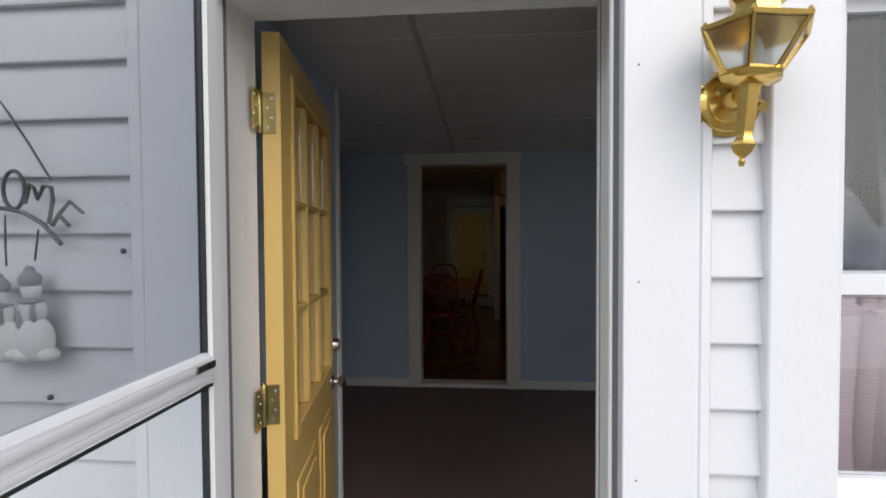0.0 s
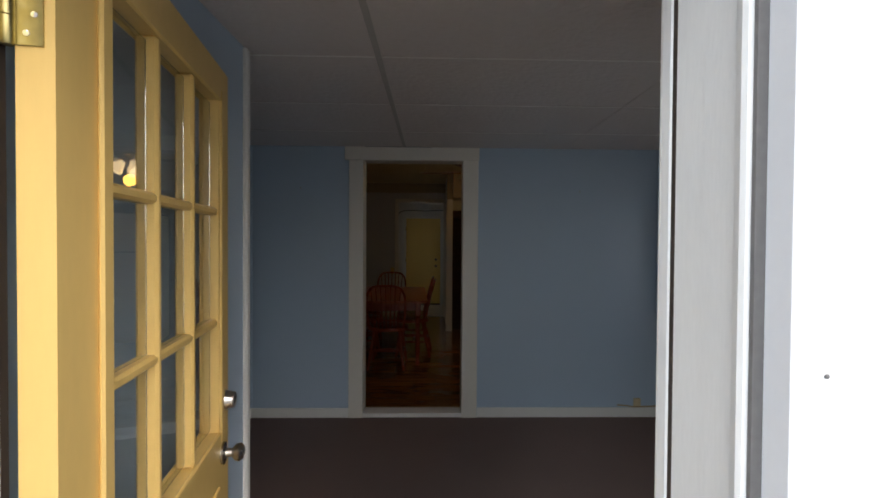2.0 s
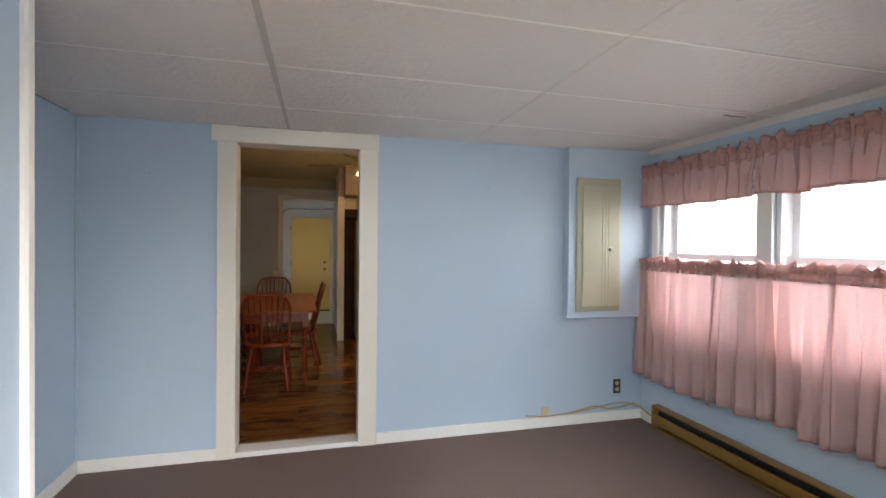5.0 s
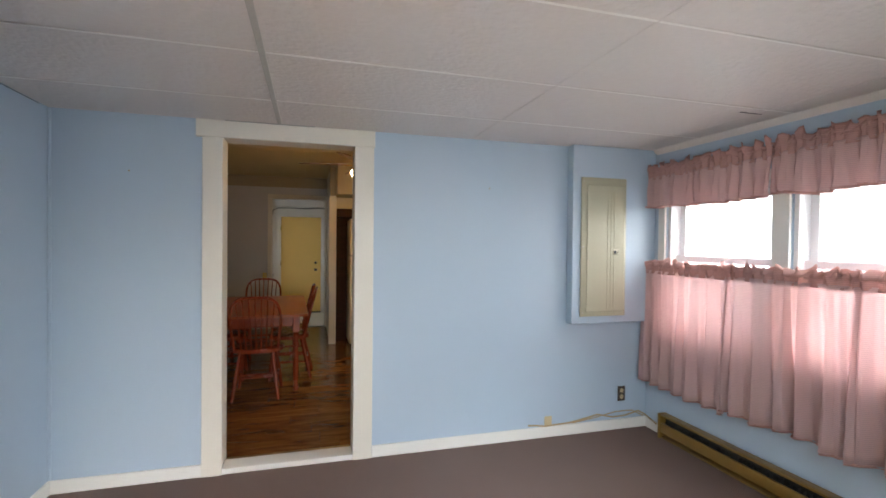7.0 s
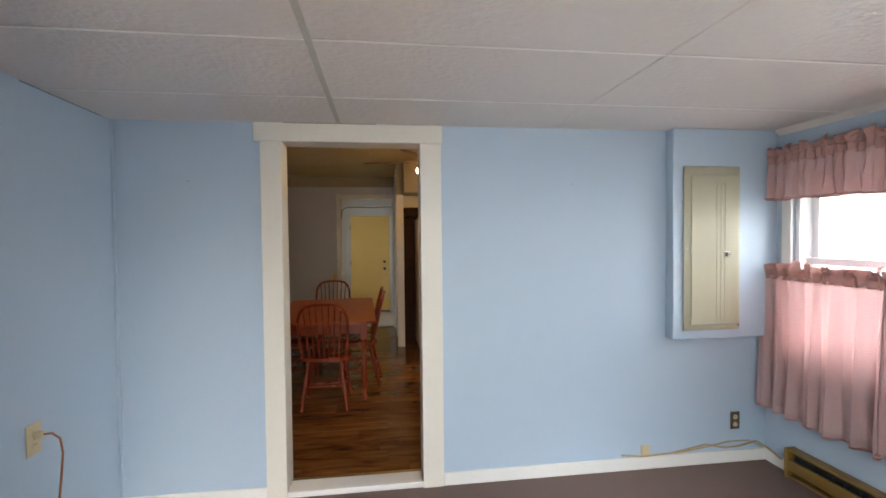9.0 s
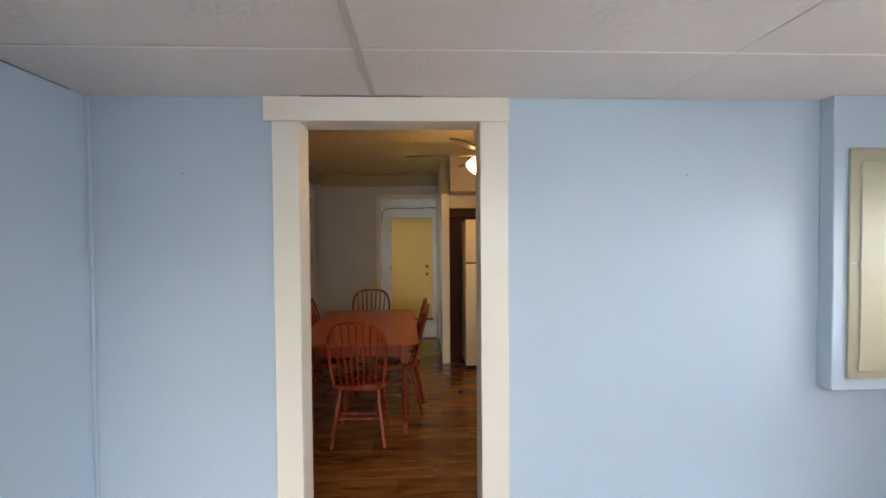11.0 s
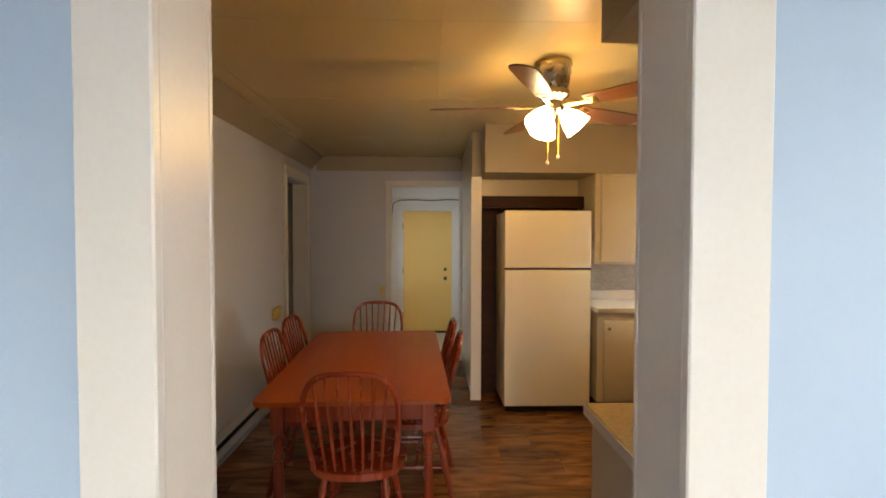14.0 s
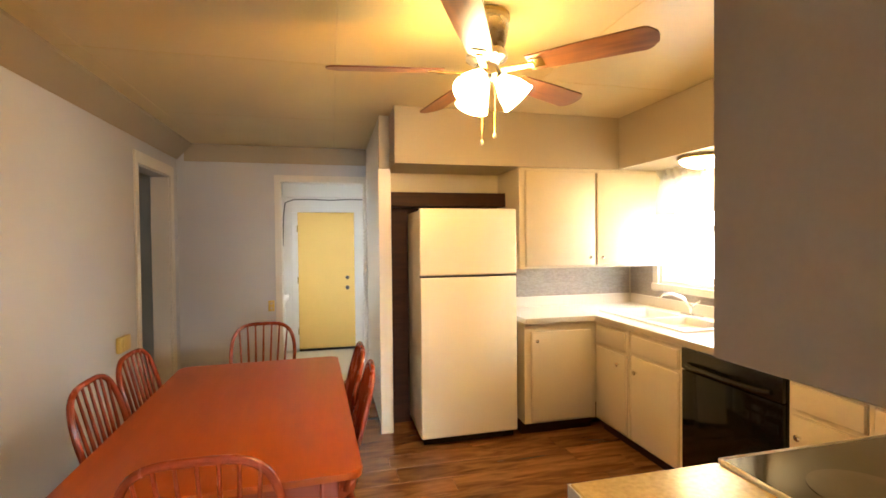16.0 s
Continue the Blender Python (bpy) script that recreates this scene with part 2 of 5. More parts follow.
CAB_EDGE = surf("worn_cabinet_edge", (0.50, 0.43, 0.31), 0.45, grain=70, vary=0.08, stain=0.2, stain_scale=9, bump=0.1)
FRIDGE = surf("cream_enamel", (0.80, 0.73, 0.56), 0.32, grain=350, vary=0.03, stain=0.04, stain_scale=1.0, bump=0.18)
RUBBER = surf("black_rubber", (0.02, 0.02, 0.02), 0.6, grain=80, vary=0.1, bump=0.1)
BLACK = surf("black_plastic", (0.012, 0.012, 0.013), 0.22, grain=80, vary=0.1, stain=0.1, bump=0.02)
COOK = surf("black_ceramic_glass", (0.006, 0.006, 0.006), 0.07, grain=80, vary=0.1, stain=0.2, bump=0.0, rough_vary=0.04, spec=0.3)
BURNER = surf("speckled_burner_print", (0.035, 0.030, 0.024), 0.16, grain=260, vary=0.45, stain=0.2, stain_scale=30, bump=0.02)
COUNTER = surf("speckled_tan_laminate", (0.52, 0.39, 0.18), 0.2, grain=75, vary=0.32, stain=0.12, stain_scale=70, bump=0.02)
COUNTER_W = surf("white_laminate", (0.78, 0.74, 0.66), 0.3, grain=200, vary=0.04, stain=0.06, bump=0.02)
SPLASH = surf("grey_slate_pattern_splashback", (0.46, 0.41, 0.36), 0.42, grain=60, vary=0.40, stain=0.30, stain_scale=14, bump=0.2, stretch=(0.6, 0.6, 1.6))
TABLE = surf("red_stained_tabletop", (0.33, 0.060, 0.005), 0.30, grain=26, vary=0.12, stain=0.16, stain_scale=3, bump=0.02, stretch=(5, 0.5, 5), rough_vary=0.05, spec=0.22)
CHAIRW = wood("red_painted_wood", (0.25, 0.042, 0.014), (0.17, 0.027, 0.009), 0.24, scale=(9, 9, 1.2), spread=0.06, bump=0.02, spec=0.3)
PLANK = wood("brown_laminate_plank", (0.27, 0.115, 0.036), (0.095, 0.034, 0.010), 0.17, scale=(1.6, 8, 8), spread=0.24, bump=0.04, spec=0.4)
BLADE = wood("walnut_fan_blade", (0.26, 0.105, 0.035), (0.13, 0.045, 0.014), 0.35, scale=(1.5, 14, 14), spread=0.05)
DARKWOOD = wood("dark_brown_wood", (0.045, 0.012, 0.005), (0.02, 0.006, 0.003), 0.55, scale=(1.5, 14, 14), spread=0.05, spec=0.2)
PANEL = surf("olive_grey_metal_paint", (0.42, 0.40, 0.29), 0.46, grain=150, vary=0.03, stain=0.06, stain_scale=3, bump=0.06)
BROWN_METAL = surf("brown_enamelled_heater", (0.30, 0.175, 0.04), 0.34, 0.3, grain=120, vary=0.06, stain=0.15, stain_scale=6, bump=0.05)
BROWN_PLASTIC = surf("brown_plastic", (0.06, 0.045, 0.035), 0.4, grain=80, vary=0.06, bump=0.03)
BEIGE = surf("aged_ivory_plastic", (0.62, 0.50, 0.30), 0.4, grain=80, vary=0.05, bump=0.03)
GOLD_PLATE = surf("gold_tone_wall_plate", (0.70, 0.50, 0.13), 0.35, 0.4, grain=60, vary=0.08, stain=0.15, bump=0.03)
CORD = surf("orange_brown_cord", (0.34, 0.12, 0.04), 0.5, grain=80, vary=0.06, bump=0.03)
PINK = cloth("dusty_pink_curtain_cloth", (0.79, 0.575, 0.56), 0.40, 0.09)
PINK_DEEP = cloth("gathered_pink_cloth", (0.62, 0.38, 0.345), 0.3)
SHEER = cloth("white_sheer_cloth", (0.80, 0.77, 0.70), 0.55)
# near-black cloth whose colour stands in for a dark reflection in the pane
PANE_DARK = cloth("dark_reflection_cloth", (0.10, 0.10, 0.115), 0.1)
MAUVE = cloth("mauve_lining_cloth", (0.42, 0.31, 0.33), 0.3)
TAN = surf("tan_cable_sheath", (0.45, 0.33, 0.18), 0.5, grain=80, vary=0.06, bump=0.03)
GLASS = glass("window_glass")
# dark tint stands in for the dim reflection in the storm door's upper pane
STORM_GLASS_DIM = glass("darkened_storm_glass", (0.56, 0.575, 0.60))
FROST = glass("bevelled_lantern_glass", (0.90, 0.93, 0.92), 0.18)
SHADE = glow("lit_frosted_glass", (1.0, 0.72, 0.36), 1.4)
CONCRETE = surf("grey_concrete", (0.32, 0.31, 0.30), 0.85, grain=120, vary=0.15, stain=0.2, bump=0.4)
GRASS = surf("pale_gravel_ground", (0.42, 0.41, 0.38), 0.95, grain=40, vary=0.4, stain=0.3, bump=0.6)
WIRE = surf("dark_wire", (0.15, 0.145, 0.14), 0.5, 0.4, grain=80, vary=0.1, bump=0.05)
ORNAMENT = surf("white_painted_ornament", (0.72, 0.72, 0.70), 0.6, grain=60, vary=0.08, stain=0.1, stain_scale=9, bump=0.2)
ORNAMENT_GREY = surf("grey_painted_ornament", (0.34, 0.35, 0.37), 0.6, grain=60, vary=0.08, stain=0.1, stain_scale=9, bump=0.2)


# ---- mesh helpers ----
def box(bm, x0, x1, y0, y1, z0, z1, bev=0.0, segs=1):
    r = bmesh.ops.create_cube(bm, size=1.0, matrix=Matrix.Translation(((x0 + x1) / 2, (y0 + y1) / 2, (z0 + z1) / 2)) @ Matrix.Diagonal((abs(x1 - x0), abs(y1 - y0), abs(z1 - z0), 1)))
    if bev:
        edges = list({e for v in r["verts"] for e in v.link_edges})
        bmesh.ops.bevel(bm, geom=edges, offset=bev, segments=segs, affect="EDGES", profile=0.5)
    return bm


def new_box(x0, x1, y0, y1, z0, z1, bev=0.0, segs=1):
    return box(bmesh.new(), x0, x1, y0, y1, z0, z1, bev, segs)


def lathe(profile, segs=20, m=None, bm=None):
    """A turned body: (radius, height) pairs round z, moved by m."""
    bm = bm or bmesh.new()
    m = m or Matrix()
    rings = []
    for r, z in profile:
        rings.append([bm.verts.new(m @ Vector((max(r, 1e-4) * math.cos(2 * math.pi * k / segs), max(r, 1e-4) * math.sin(2 * math.pi * k / segs), z))) for k in range(segs)])
    for a, b in zip(rings, rings[1:]):
        for k in range(segs):
            bm.faces.new((a[k], a[(k + 1) % segs], b[(k + 1) % segs], b[k]))
    bm.faces.new(list(reversed(rings[0])))
    bm.faces.new(rings[-1])
    return bm


def between(p, q, profile, segs=12, bm=None):
    """A turned body from p to q; the profile's heights run from 0 to 1."""
    p, q = Vector(p), Vector(q)
    d = q - p
    m = Matrix.Translation(p) @ d.to_track_quat("Z", "Y").to_matrix().to_4x4()
    return lathe([(r, z * d.length) for r, z in profile], segs, m, bm)


def tube(pts, r, segs=8, bm=None, flat=1.0):
    """A rod of radius r along points."""
    bm = bm or bmesh.new()
    pts = [Vector(p) for p in pts]
    rings = []
    up = None
    for i, p in enumerate(pts):
        d = (pts[min(i + 1, len(pts) - 1)] - pts[max(i - 1, 0)]).normalized()
        if up is None:
            up = d.orthogonal().normalized()
        up = (up - d * up.dot(d)).normalized()
        side = d.cross(up)
        rr = r[i] if isinstance(r, (list, tuple)) else r
        rings.append([bm.verts.new(p + rr * (math.cos(2 * math.pi * k / segs) * up + flat * math.sin(2 * math.pi * k / segs) * side)) for k in range(segs)])
    for a, b in zip(rings, rings[1:]):
        for k in range(segs):
            bm.faces.new((a[k], a[(k + 1) % segs], b[(k + 1) % segs], b[k]))
    bm.faces.new(list(reversed(rings[0])))
    bm.faces.new(rings[-1])
    return bm


def prism(outline, z0, z1, bev=0.0, bm=None):
    """A flat body: an outline of (x, y) drawn up from z0 to z1."""
    bm = bm or bmesh.new()
    low = [bm.verts.new((x, y, z0)) for x, y in outline]
    high = [bm.verts.new((x, y, z1)) for x, y in outline]
    n = len(outline)
    bm.faces.new(list(reversed(low)))
    top = bm.faces.new(high)
    for k in range(n):
        bm.faces.new((low[k], low[(k + 1) % n], high[(k + 1) % n], high[k]))
    if bev:
        bmesh.ops.bevel(bm, geom=list(top.edges), offset=bev, segments=2, affect="EDGES", profile=0.5)
    return bm


def rounded(x0, x1, y0, y1, r, n=5):
    out = []
    for cx, cy, a in ((x1 - r, y1 - r, 0), (x0 + r, y1 - r, 90), (x0 + r, y0 + r, 180), (x1 - r, y0 + r, 270)):
        for k in range(n + 1):
            t = radians(a + 90 * k / n)
            out.append((cx + r * math.cos(t), cy + r * math.sin(t)))
    return out


def holed(u0, u1, z0, z1, d0, d1, holes, axis):
    """A wall slab with openings through it. u runs along the wall, d through it; axis 'x': the wall runs along x."""
    us = sorted({u0, u1, *(h[0] for h in holes), *(h[1] for h in holes)})
    zs = sorted({z0, z1, *(h[2] for h in holes), *(h[3] for h in holes)})
    us, zs = [u for u in us if u0 <= u <= u1], [z for z in zs if z0 <= z <= z1]
    bm = bmesh.new()
    made = {}

    def v(u, d, z):
        key = (round(u, 5), round(d, 5), round(z, 5))
        if key not in made:
            made[key] = bm.verts.new((u, d, z) if axis == "x" else (d, u, z))
        return made[key]

    def solid(i, j):
        if not (0 <= i < len(us) - 1 and 0 <= j < len(zs) - 1):
            return False
        u, z = (us[i] + us[i + 1]) / 2, (zs[j] + zs[j + 1]) / 2
        return not any(h[0] < u < h[1] and h[2] < z < h[3] for h in holes)

    for i in range(len(us) - 1):
        for j in range(len(zs) - 1):
            if not solid(i, j):
                continue
            a, b, lo, hi = us[i], us[i + 1], zs[j], zs[j + 1]
            bm.faces.new((v(a, d0, lo), v(b, d0, lo), v(b, d0, hi), v(a, d0, hi)))
            bm.faces.new((v(a, d1, lo), v(a, d1, hi), v(b, d1, hi), v(b, d1, lo)))
            if not solid(i - 1, j):
                bm.faces.new((v(a, d0, lo), v(a, d0, hi), v(a, d1, hi), v(a, d1, lo)))
            if not solid(i + 1, j):
                bm.faces.new((v(b, d0, lo), v(b, d1, lo), v(b, d1, hi), v(b, d0, hi)))
            if not solid(i, j - 1):
                bm.faces.new((v(a, d0, lo), v(a, d1, lo), v(b, d1, lo), v(b, d0, lo)))
            if not solid(i, j + 1):
                bm.faces.new((v(a, d0, hi), v(b, d0, hi), v(b, d1, hi), v(a, d1, hi)))
    return bm


def mesh_of(name, bm, mat, smooth=True):
    bmesh.ops.recalc_face_normals(bm, faces=bm.faces[:])
    me = bpy.data.meshes.new(name)
    bm.to_mesh(me)
    bm.free()
    for one in (mat if isinstance(mat, (list, tuple)) else [mat]):
        me.materials.append(one)
    if smooth:
        me.shade_smooth()
        me.set_sharp_from_angle(angle=radians(34))
    return me


def part(name, bm, mat, parent, label=""):
    ob = new(name, mesh_of(name, bm, mat))
    ob.parent = parent
    return tagged(ob, label)


def whole(name, bm, mat, label, category, kind="", group=""):
    return tagged(new(name, mesh_of(name, bm, mat)), label, category, group, kind)


def base(name, m, label, category, group="", kind=""):
    ob = new(name)
    ob.empty_display_size = 0.1
    ob.matrix_basis = m
    return tagged(ob, label, category, group, kind)


def setting(name, bm, mat, label, category="wall"):
    return whole(name, bm, mat, label, category, "structure")


# ---- ground and shell ----
setting("ground", new_box(-150, 150, -150, 150, -0.5, -0.3), GRASS, "pale gravel ground round the house", "ground")
setting("porch_floor", new_box(-2.2, 3.2, -2.2, 1.29, -0.3, -0.12, 0.01), CONCRETE, "grey concrete porch slab at the door", "floor")
setting("roof", new_box(-3.2, 3.2, 0.9, 11.6, 2.62, 2.75), VINYL, "plain flat roof deck over the rooms", "roof")

DOOR_HOLE, WINDOW_HOLE = (-0.52, 0.345, 0.0, 1.97), (0.70, 1.42, 0.80, 1.90)
setting("wall_front", holed(-2.4, 2.8, -0.3, 2.62, 1.29, 1.47, [DOOR_HOLE, WINDOW_HOLE], "x"), BLUE, "pale blue painted front wall of the entry room")
RIGHT_WINDOWS = [(3.56, 4.40, 0.80, 1.80), (2.62, 3.46, 0.80, 1.80)]
setting("wall_right", holed(1.47, 4.60, -0.3, 2.62, 2.55, 2.70, RIGHT_WINDOWS, "y"), BLUE, "pale blue painted wall under the windows")
setting("wall_left", holed(1.47, 4.60, -0.3, 2.62, -1.55, -1.40, [], "y"), BLUE, "pale blue painted side wall")
setting("wall_closet", new_box(-1.40, -0.70, 1.475, 2.73, 0, 2.15), BLUE, "pale blue closet wall beside the entry door")
setting("wall_middle", holed(-1.69, 2.76, -0.3, 2.62, 4.60, 4.74, [(-0.535, 0.29, 0.0, 2.06)], "x"), [BLUE], "pale blue painted wall with a cased doorway")
setting("wall_chase", new_box(1.83, 2.549, 4.52, 4.598, 0.838, 2.149, 0.004), BLUE, "pale blue boxed-out wall behind the breaker panel")
setting("floor_entry", new_box(-1.40, 2.55, 1.47, 4.60, -0.3, 0.0), CARPET, "worn dark brown low-pile carpet", "floor")

setting("wall_kitchen_near", new_box(-1.55, -0.64, 4.741, 4.752, 0, 2.475), GREY_BLUE, "pale grey-blue kitchen wall beside the doorway")
setting("wall_kitchen_near_2", new_box(0.40, 2.62, 4.741, 4.752, 0, 2.475), GREY_BLUE, "pale grey-blue kitchen wall behind the range")
setting("wall_kitchen_left", holed(4.74, 9.69, -0.3, 2.62, -1.69, -1.55, [(8.59, 9.34, 0.0, 2.11)], "y"), GREY_BLUE, "pale grey-blue painted dining wall with faint mottling")
setting("wall_kitchen_far", holed(-1.55, 0.345, -0.3, 2.62, 9.57, 9.69, [(-0.61, 0.255, 0.0, 2.135)], "x"), GREY_BLUE, "pale grey-blue painted wall with a cased doorway")
setting("wall_partition", new_box(0.272, 0.345, 8.20, 9.57, 0, 2.475), CREAM, "narrow cream partition beside the fridge")
setting("wall_kitchen_back", new_box(0.345, 2.76, 8.38, 8.50, -0.3, 2.62), CAB, "cream painted kitchen wall behind the cabinets")
SINK_WINDOW = (7.05, 7.98, 1.12, 2.03)
setting("wall_kitchen_right", holed(4.74, 8.38, -0.3, 2.62, 2.62, 2.76, [SINK_WINDOW], "y"), CAB, "cream painted kitchen wall with the sink window")
setting("subfloor", new_box(-3.0, 2.76, 4.60, 11.5, -0.3, -0.012), DARKWOOD, "dark joints under the laminate floor", "floor")
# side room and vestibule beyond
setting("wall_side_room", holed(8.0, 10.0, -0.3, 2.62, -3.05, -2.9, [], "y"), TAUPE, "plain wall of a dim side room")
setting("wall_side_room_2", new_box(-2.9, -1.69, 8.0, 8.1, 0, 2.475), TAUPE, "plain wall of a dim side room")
setting("wall_side_room_3", new_box(-2.9, -1.69, 9.60, 9.70, 0, 2.475), CAB, "plain wall of a dim side room")
setting("floor_side_room", new_box(-2.9, -1.69, 8.1, 9.9, -0.012, 0.0), CARPET, "dark carpet of a side room", "floor")
setting("wall_vestibule_left", holed(9.69, 11.35, -0.3, 2.62, -0.86, -0.72, [(10.0, 10.95, 0.78, 1.92)], "y"), WHITE, "white vestibule wall with a window")
setting("wall_vestibule_right", new_box(0.40, 0.52, 9.69, 11.35, 0, 2.475), WHITE, "white vestibule wall")
setting("wall_vestibule_end", holed(-0.72, 0.40, 0.0, 2.475, 11.22, 11.35, [(-0.56, 0.24, 0.0, 1.925)], "x"), WHITE, "white end wall round the yellow door")
setting("floor_vestibule", new_box(-0.72, 0.40, 9.69, 11.35, -0.012, 0.0), COUNTER_W, "pale sheet flooring in the vestibule", "floor")
setting("ceiling_vestibule", new_box(-0.72, 0.40, 9.69, 11.22, 2.30, 2.36), WHITE, "white vestibule ceiling", "ceiling")


# ---- ceilings ----
def board_ceiling(name, xs, ys, z, gap, mat, label, jitter):
    bm = bmesh.new()
    for a, b in zip(xs, xs[1:]):
        for c, d in zip(ys, ys[1:]):
            dz = random.uniform(0, jitter)
            box(bm, a + gap, b - gap, c + gap, d - gap, z - dz, z + 0.012, 0.0015)
    box(bm, xs[0], xs[-1], ys[0], ys[-1], z + 0.006 + jitter, z + 0.05)
    return setting(name, bm, mat, label, "ceiling")


board_ceiling("ceiling_entry", [-1.40, -0.19, 1.07, 2.33, 2.55], [1.47, 2.135, 2.78, 3.43, 4.07, 4.60], 2.15, 0.0016, CEIL, "white textured ceiling boards with open seams", 0.003)
board_ceiling("ceiling_kitchen", [-1.55, -1.29, -0.07, 1.15, 2.62], [4.74, 5.35, 6.0, 7.2, 8.4, 9.57], 2.475, 0.0012, CEIL_KIT, "cream ceiling boards with thin seams", 0.002)
setting("ceiling_side_room", new_box(-2.9, -1.69, 8.0, 10.0, 2.40, 2.46), CEIL_KIT, "plain ceiling of a side room", "ceiling")
for y in (2.135, 2.78, 3.43, 4.07):
    for a, b in ((-1.395, -0.205), (-0.177, 1.066), (1.074, 2.50)):
        setting("trim_seam", new_box(a, b, y - 0.0055, y + 0.0055, 2.1440, 2.1466, 0.0006), CEIL_LINE, "thin white line along a ceiling seam", "trim")
for a in ((-1.398, -1.394, 3.95, 4.50, 2.1415, 2.1445), (-0.50, 0.02, 4.571, 4.574, 2.1425, 2.1450)):
    setting("trim_crack", new_box(*a, 0.001), GREY_GAP, "dark open joint between wall and ceiling", "trim")
setting("trim_seam", new_box(-0.203, -0.179, 1.47, 4.59, 2.143, 2.1468, 0.001), CEIL_GLUE, "grey batten over a ceiling seam", "trim")
for a, b, c, d in ((1.08, 1.23, 3.425, 3.434), (2.22, 2.37, 3.50, 3.508), (1.5, 1.62, 2.775, 2.781)):
    setting("trim_crack", prism([(a, c), (b, (c + d) / 2), (a, d)], 2.1440, 2.1465), RUBBER, "dark open crack between ceiling boards", "trim")
setting("trim_crown", prism([(0, 0), (-0.040, 0), (-0.027, -0.018), (0, -0.034)], 1.49, 4.51), CEIL, "white crown moulding over the windows", "trim").matrix_basis = Matrix(((1, 0, 0, 2.549), (0, 0, 1, 0), (0, 1, 0, 2.146), (0, 0, 0, 1)))
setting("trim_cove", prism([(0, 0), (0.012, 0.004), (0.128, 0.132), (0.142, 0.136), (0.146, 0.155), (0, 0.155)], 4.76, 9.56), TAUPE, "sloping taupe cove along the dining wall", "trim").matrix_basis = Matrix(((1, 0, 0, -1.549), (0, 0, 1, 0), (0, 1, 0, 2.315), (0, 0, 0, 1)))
setting("trim_band", new_box(-1.48, 0.27, 9.555, 9.569, 2.30, 2.47, 0.003), TAUPE, "taupe band along the top of the wall", "trim")

# ---- soffits ----
bm = new_box(0.347, 2.16, 7.88, 8.379, 2.06, 2.471)
box(bm, 2.161, 2.619, 5.30, 8.379, 2.06, 2.471)
setting("soffit", bm, TAUPE, "tan painted soffit over the kitchen cabinets", "soffit")
setting("soffit_near", new_box(0.37, 2.619, 4.753, 5.23, 2.066, 2.471), TAUPE, "tan painted soffit over the range cabinets", "soffit")


# ---- trims and casings ----
def strip(name, a, mat=WHITE, label="white painted trim board", bev=0.003, category="trim"):
    return setting(name, new_box(*a, bev), mat, label, category)


for a in ((-1.399, -0.626, 4.585, 4.599, 0, 0.075), (0.397, 2.548, 4.585, 4.599, 0, 0.078), (-1.399, -1.385, 2.735, 4.584, 0, 0.08),
          (2.536, 2.549, 1.48, 4.584, 0, 0.075)):
    strip("baseboard", a, label="white painted baseboard above the carpet")
strip("trim_corner", (-0.706, -0.684, 2.70, 2.736, 0, 2.145), label="white corner bead of the closet wall", bev=0.006)
strip("trim_inner_corner", (-1.399, -1.384, 4.584, 4.599, 0.081, 2.146), BLUE, "blue painted inside corner bead", 0.004)
# middle doorway, entry side and kitchen side
strip("trim_casing", (-0.626, -0.513, 4.578, 4.599, 0, 2.040), CREAM, "cream painted door casing")
strip("trim_casing", (0.270, 0.394, 4.578, 4.599, 0, 2.040), CREAM, "cream painted door casing")
strip("trim_header", (-0.660, 0.400, 4.574, 4.599, 2.0405, 2.146), CREAM, "cream painted door header with short ears")
strip("door_jamb", (-0.5345, -0.515, 4.5995, 4.755, 0.036, 2.0595), CREAM, "cream painted door jamb")
strip("door_jamb", (0.272, 0.2895, 4.5995, 4.755, 0.036, 2.0595), CREAM, "cream painted door jamb")
strip("door_jamb", (-0.5145, 0.2715, 4.5995, 4.755, 2.042, 2.0595), CREAM, "cream painted door head jamb")
strip("threshold", (-0.5145, 0.2715, 4.588, 4.725, 0.0, 0.034), WHITE, "white painted wooden threshold")
strip("threshold_strip", (-0.5145, 0.2715, 4.726, 4.765, 0.0, 0.03), DULL_BRASS, "brass-coloured floor edging strip", 0.006)
strip("trim_casing", (-0.63, -0.515, 4.7555, 4.772, 0, 2.06), CREAM, "cream painted door casing")
strip("trim_casing", (0.272, 0.385, 4.7555, 4.772, 0, 2.06), CREAM, "cream painted door casing")
strip("trim_casing", (-0.63, 0.385, 4.7555, 4.772, 2.0605, 2.16), CREAM, "cream painted door casing")
# far doorway
strip("trim_casing", (-0.655, -0.589, 9.552, 9.569, 0, 2.115), CREAM, "cream painted door casing")
strip("trim_casing", (0.236, 0.271, 9.552, 9.569, 0, 2.115), CREAM, "cream painted door casing")
strip("trim_casing", (-0.655, 0.271, 9.55, 9.569, 2.1155, 2.183), CREAM, "cream painted door header")
strip("door_jamb", (-0.609, -0.592, 9.5695, 9.70, 0, 2.134), CREAM, "cream painted door jamb")
strip("door_jamb", (0.237, 0.254, 9.5695, 9.70, 0, 2.134), CREAM, "cream painted door jamb")
strip("door_jamb", (-0.5915, 0.2365, 9.5695, 9.70, 2.118, 2.134), CREAM, "cream painted door jamb")
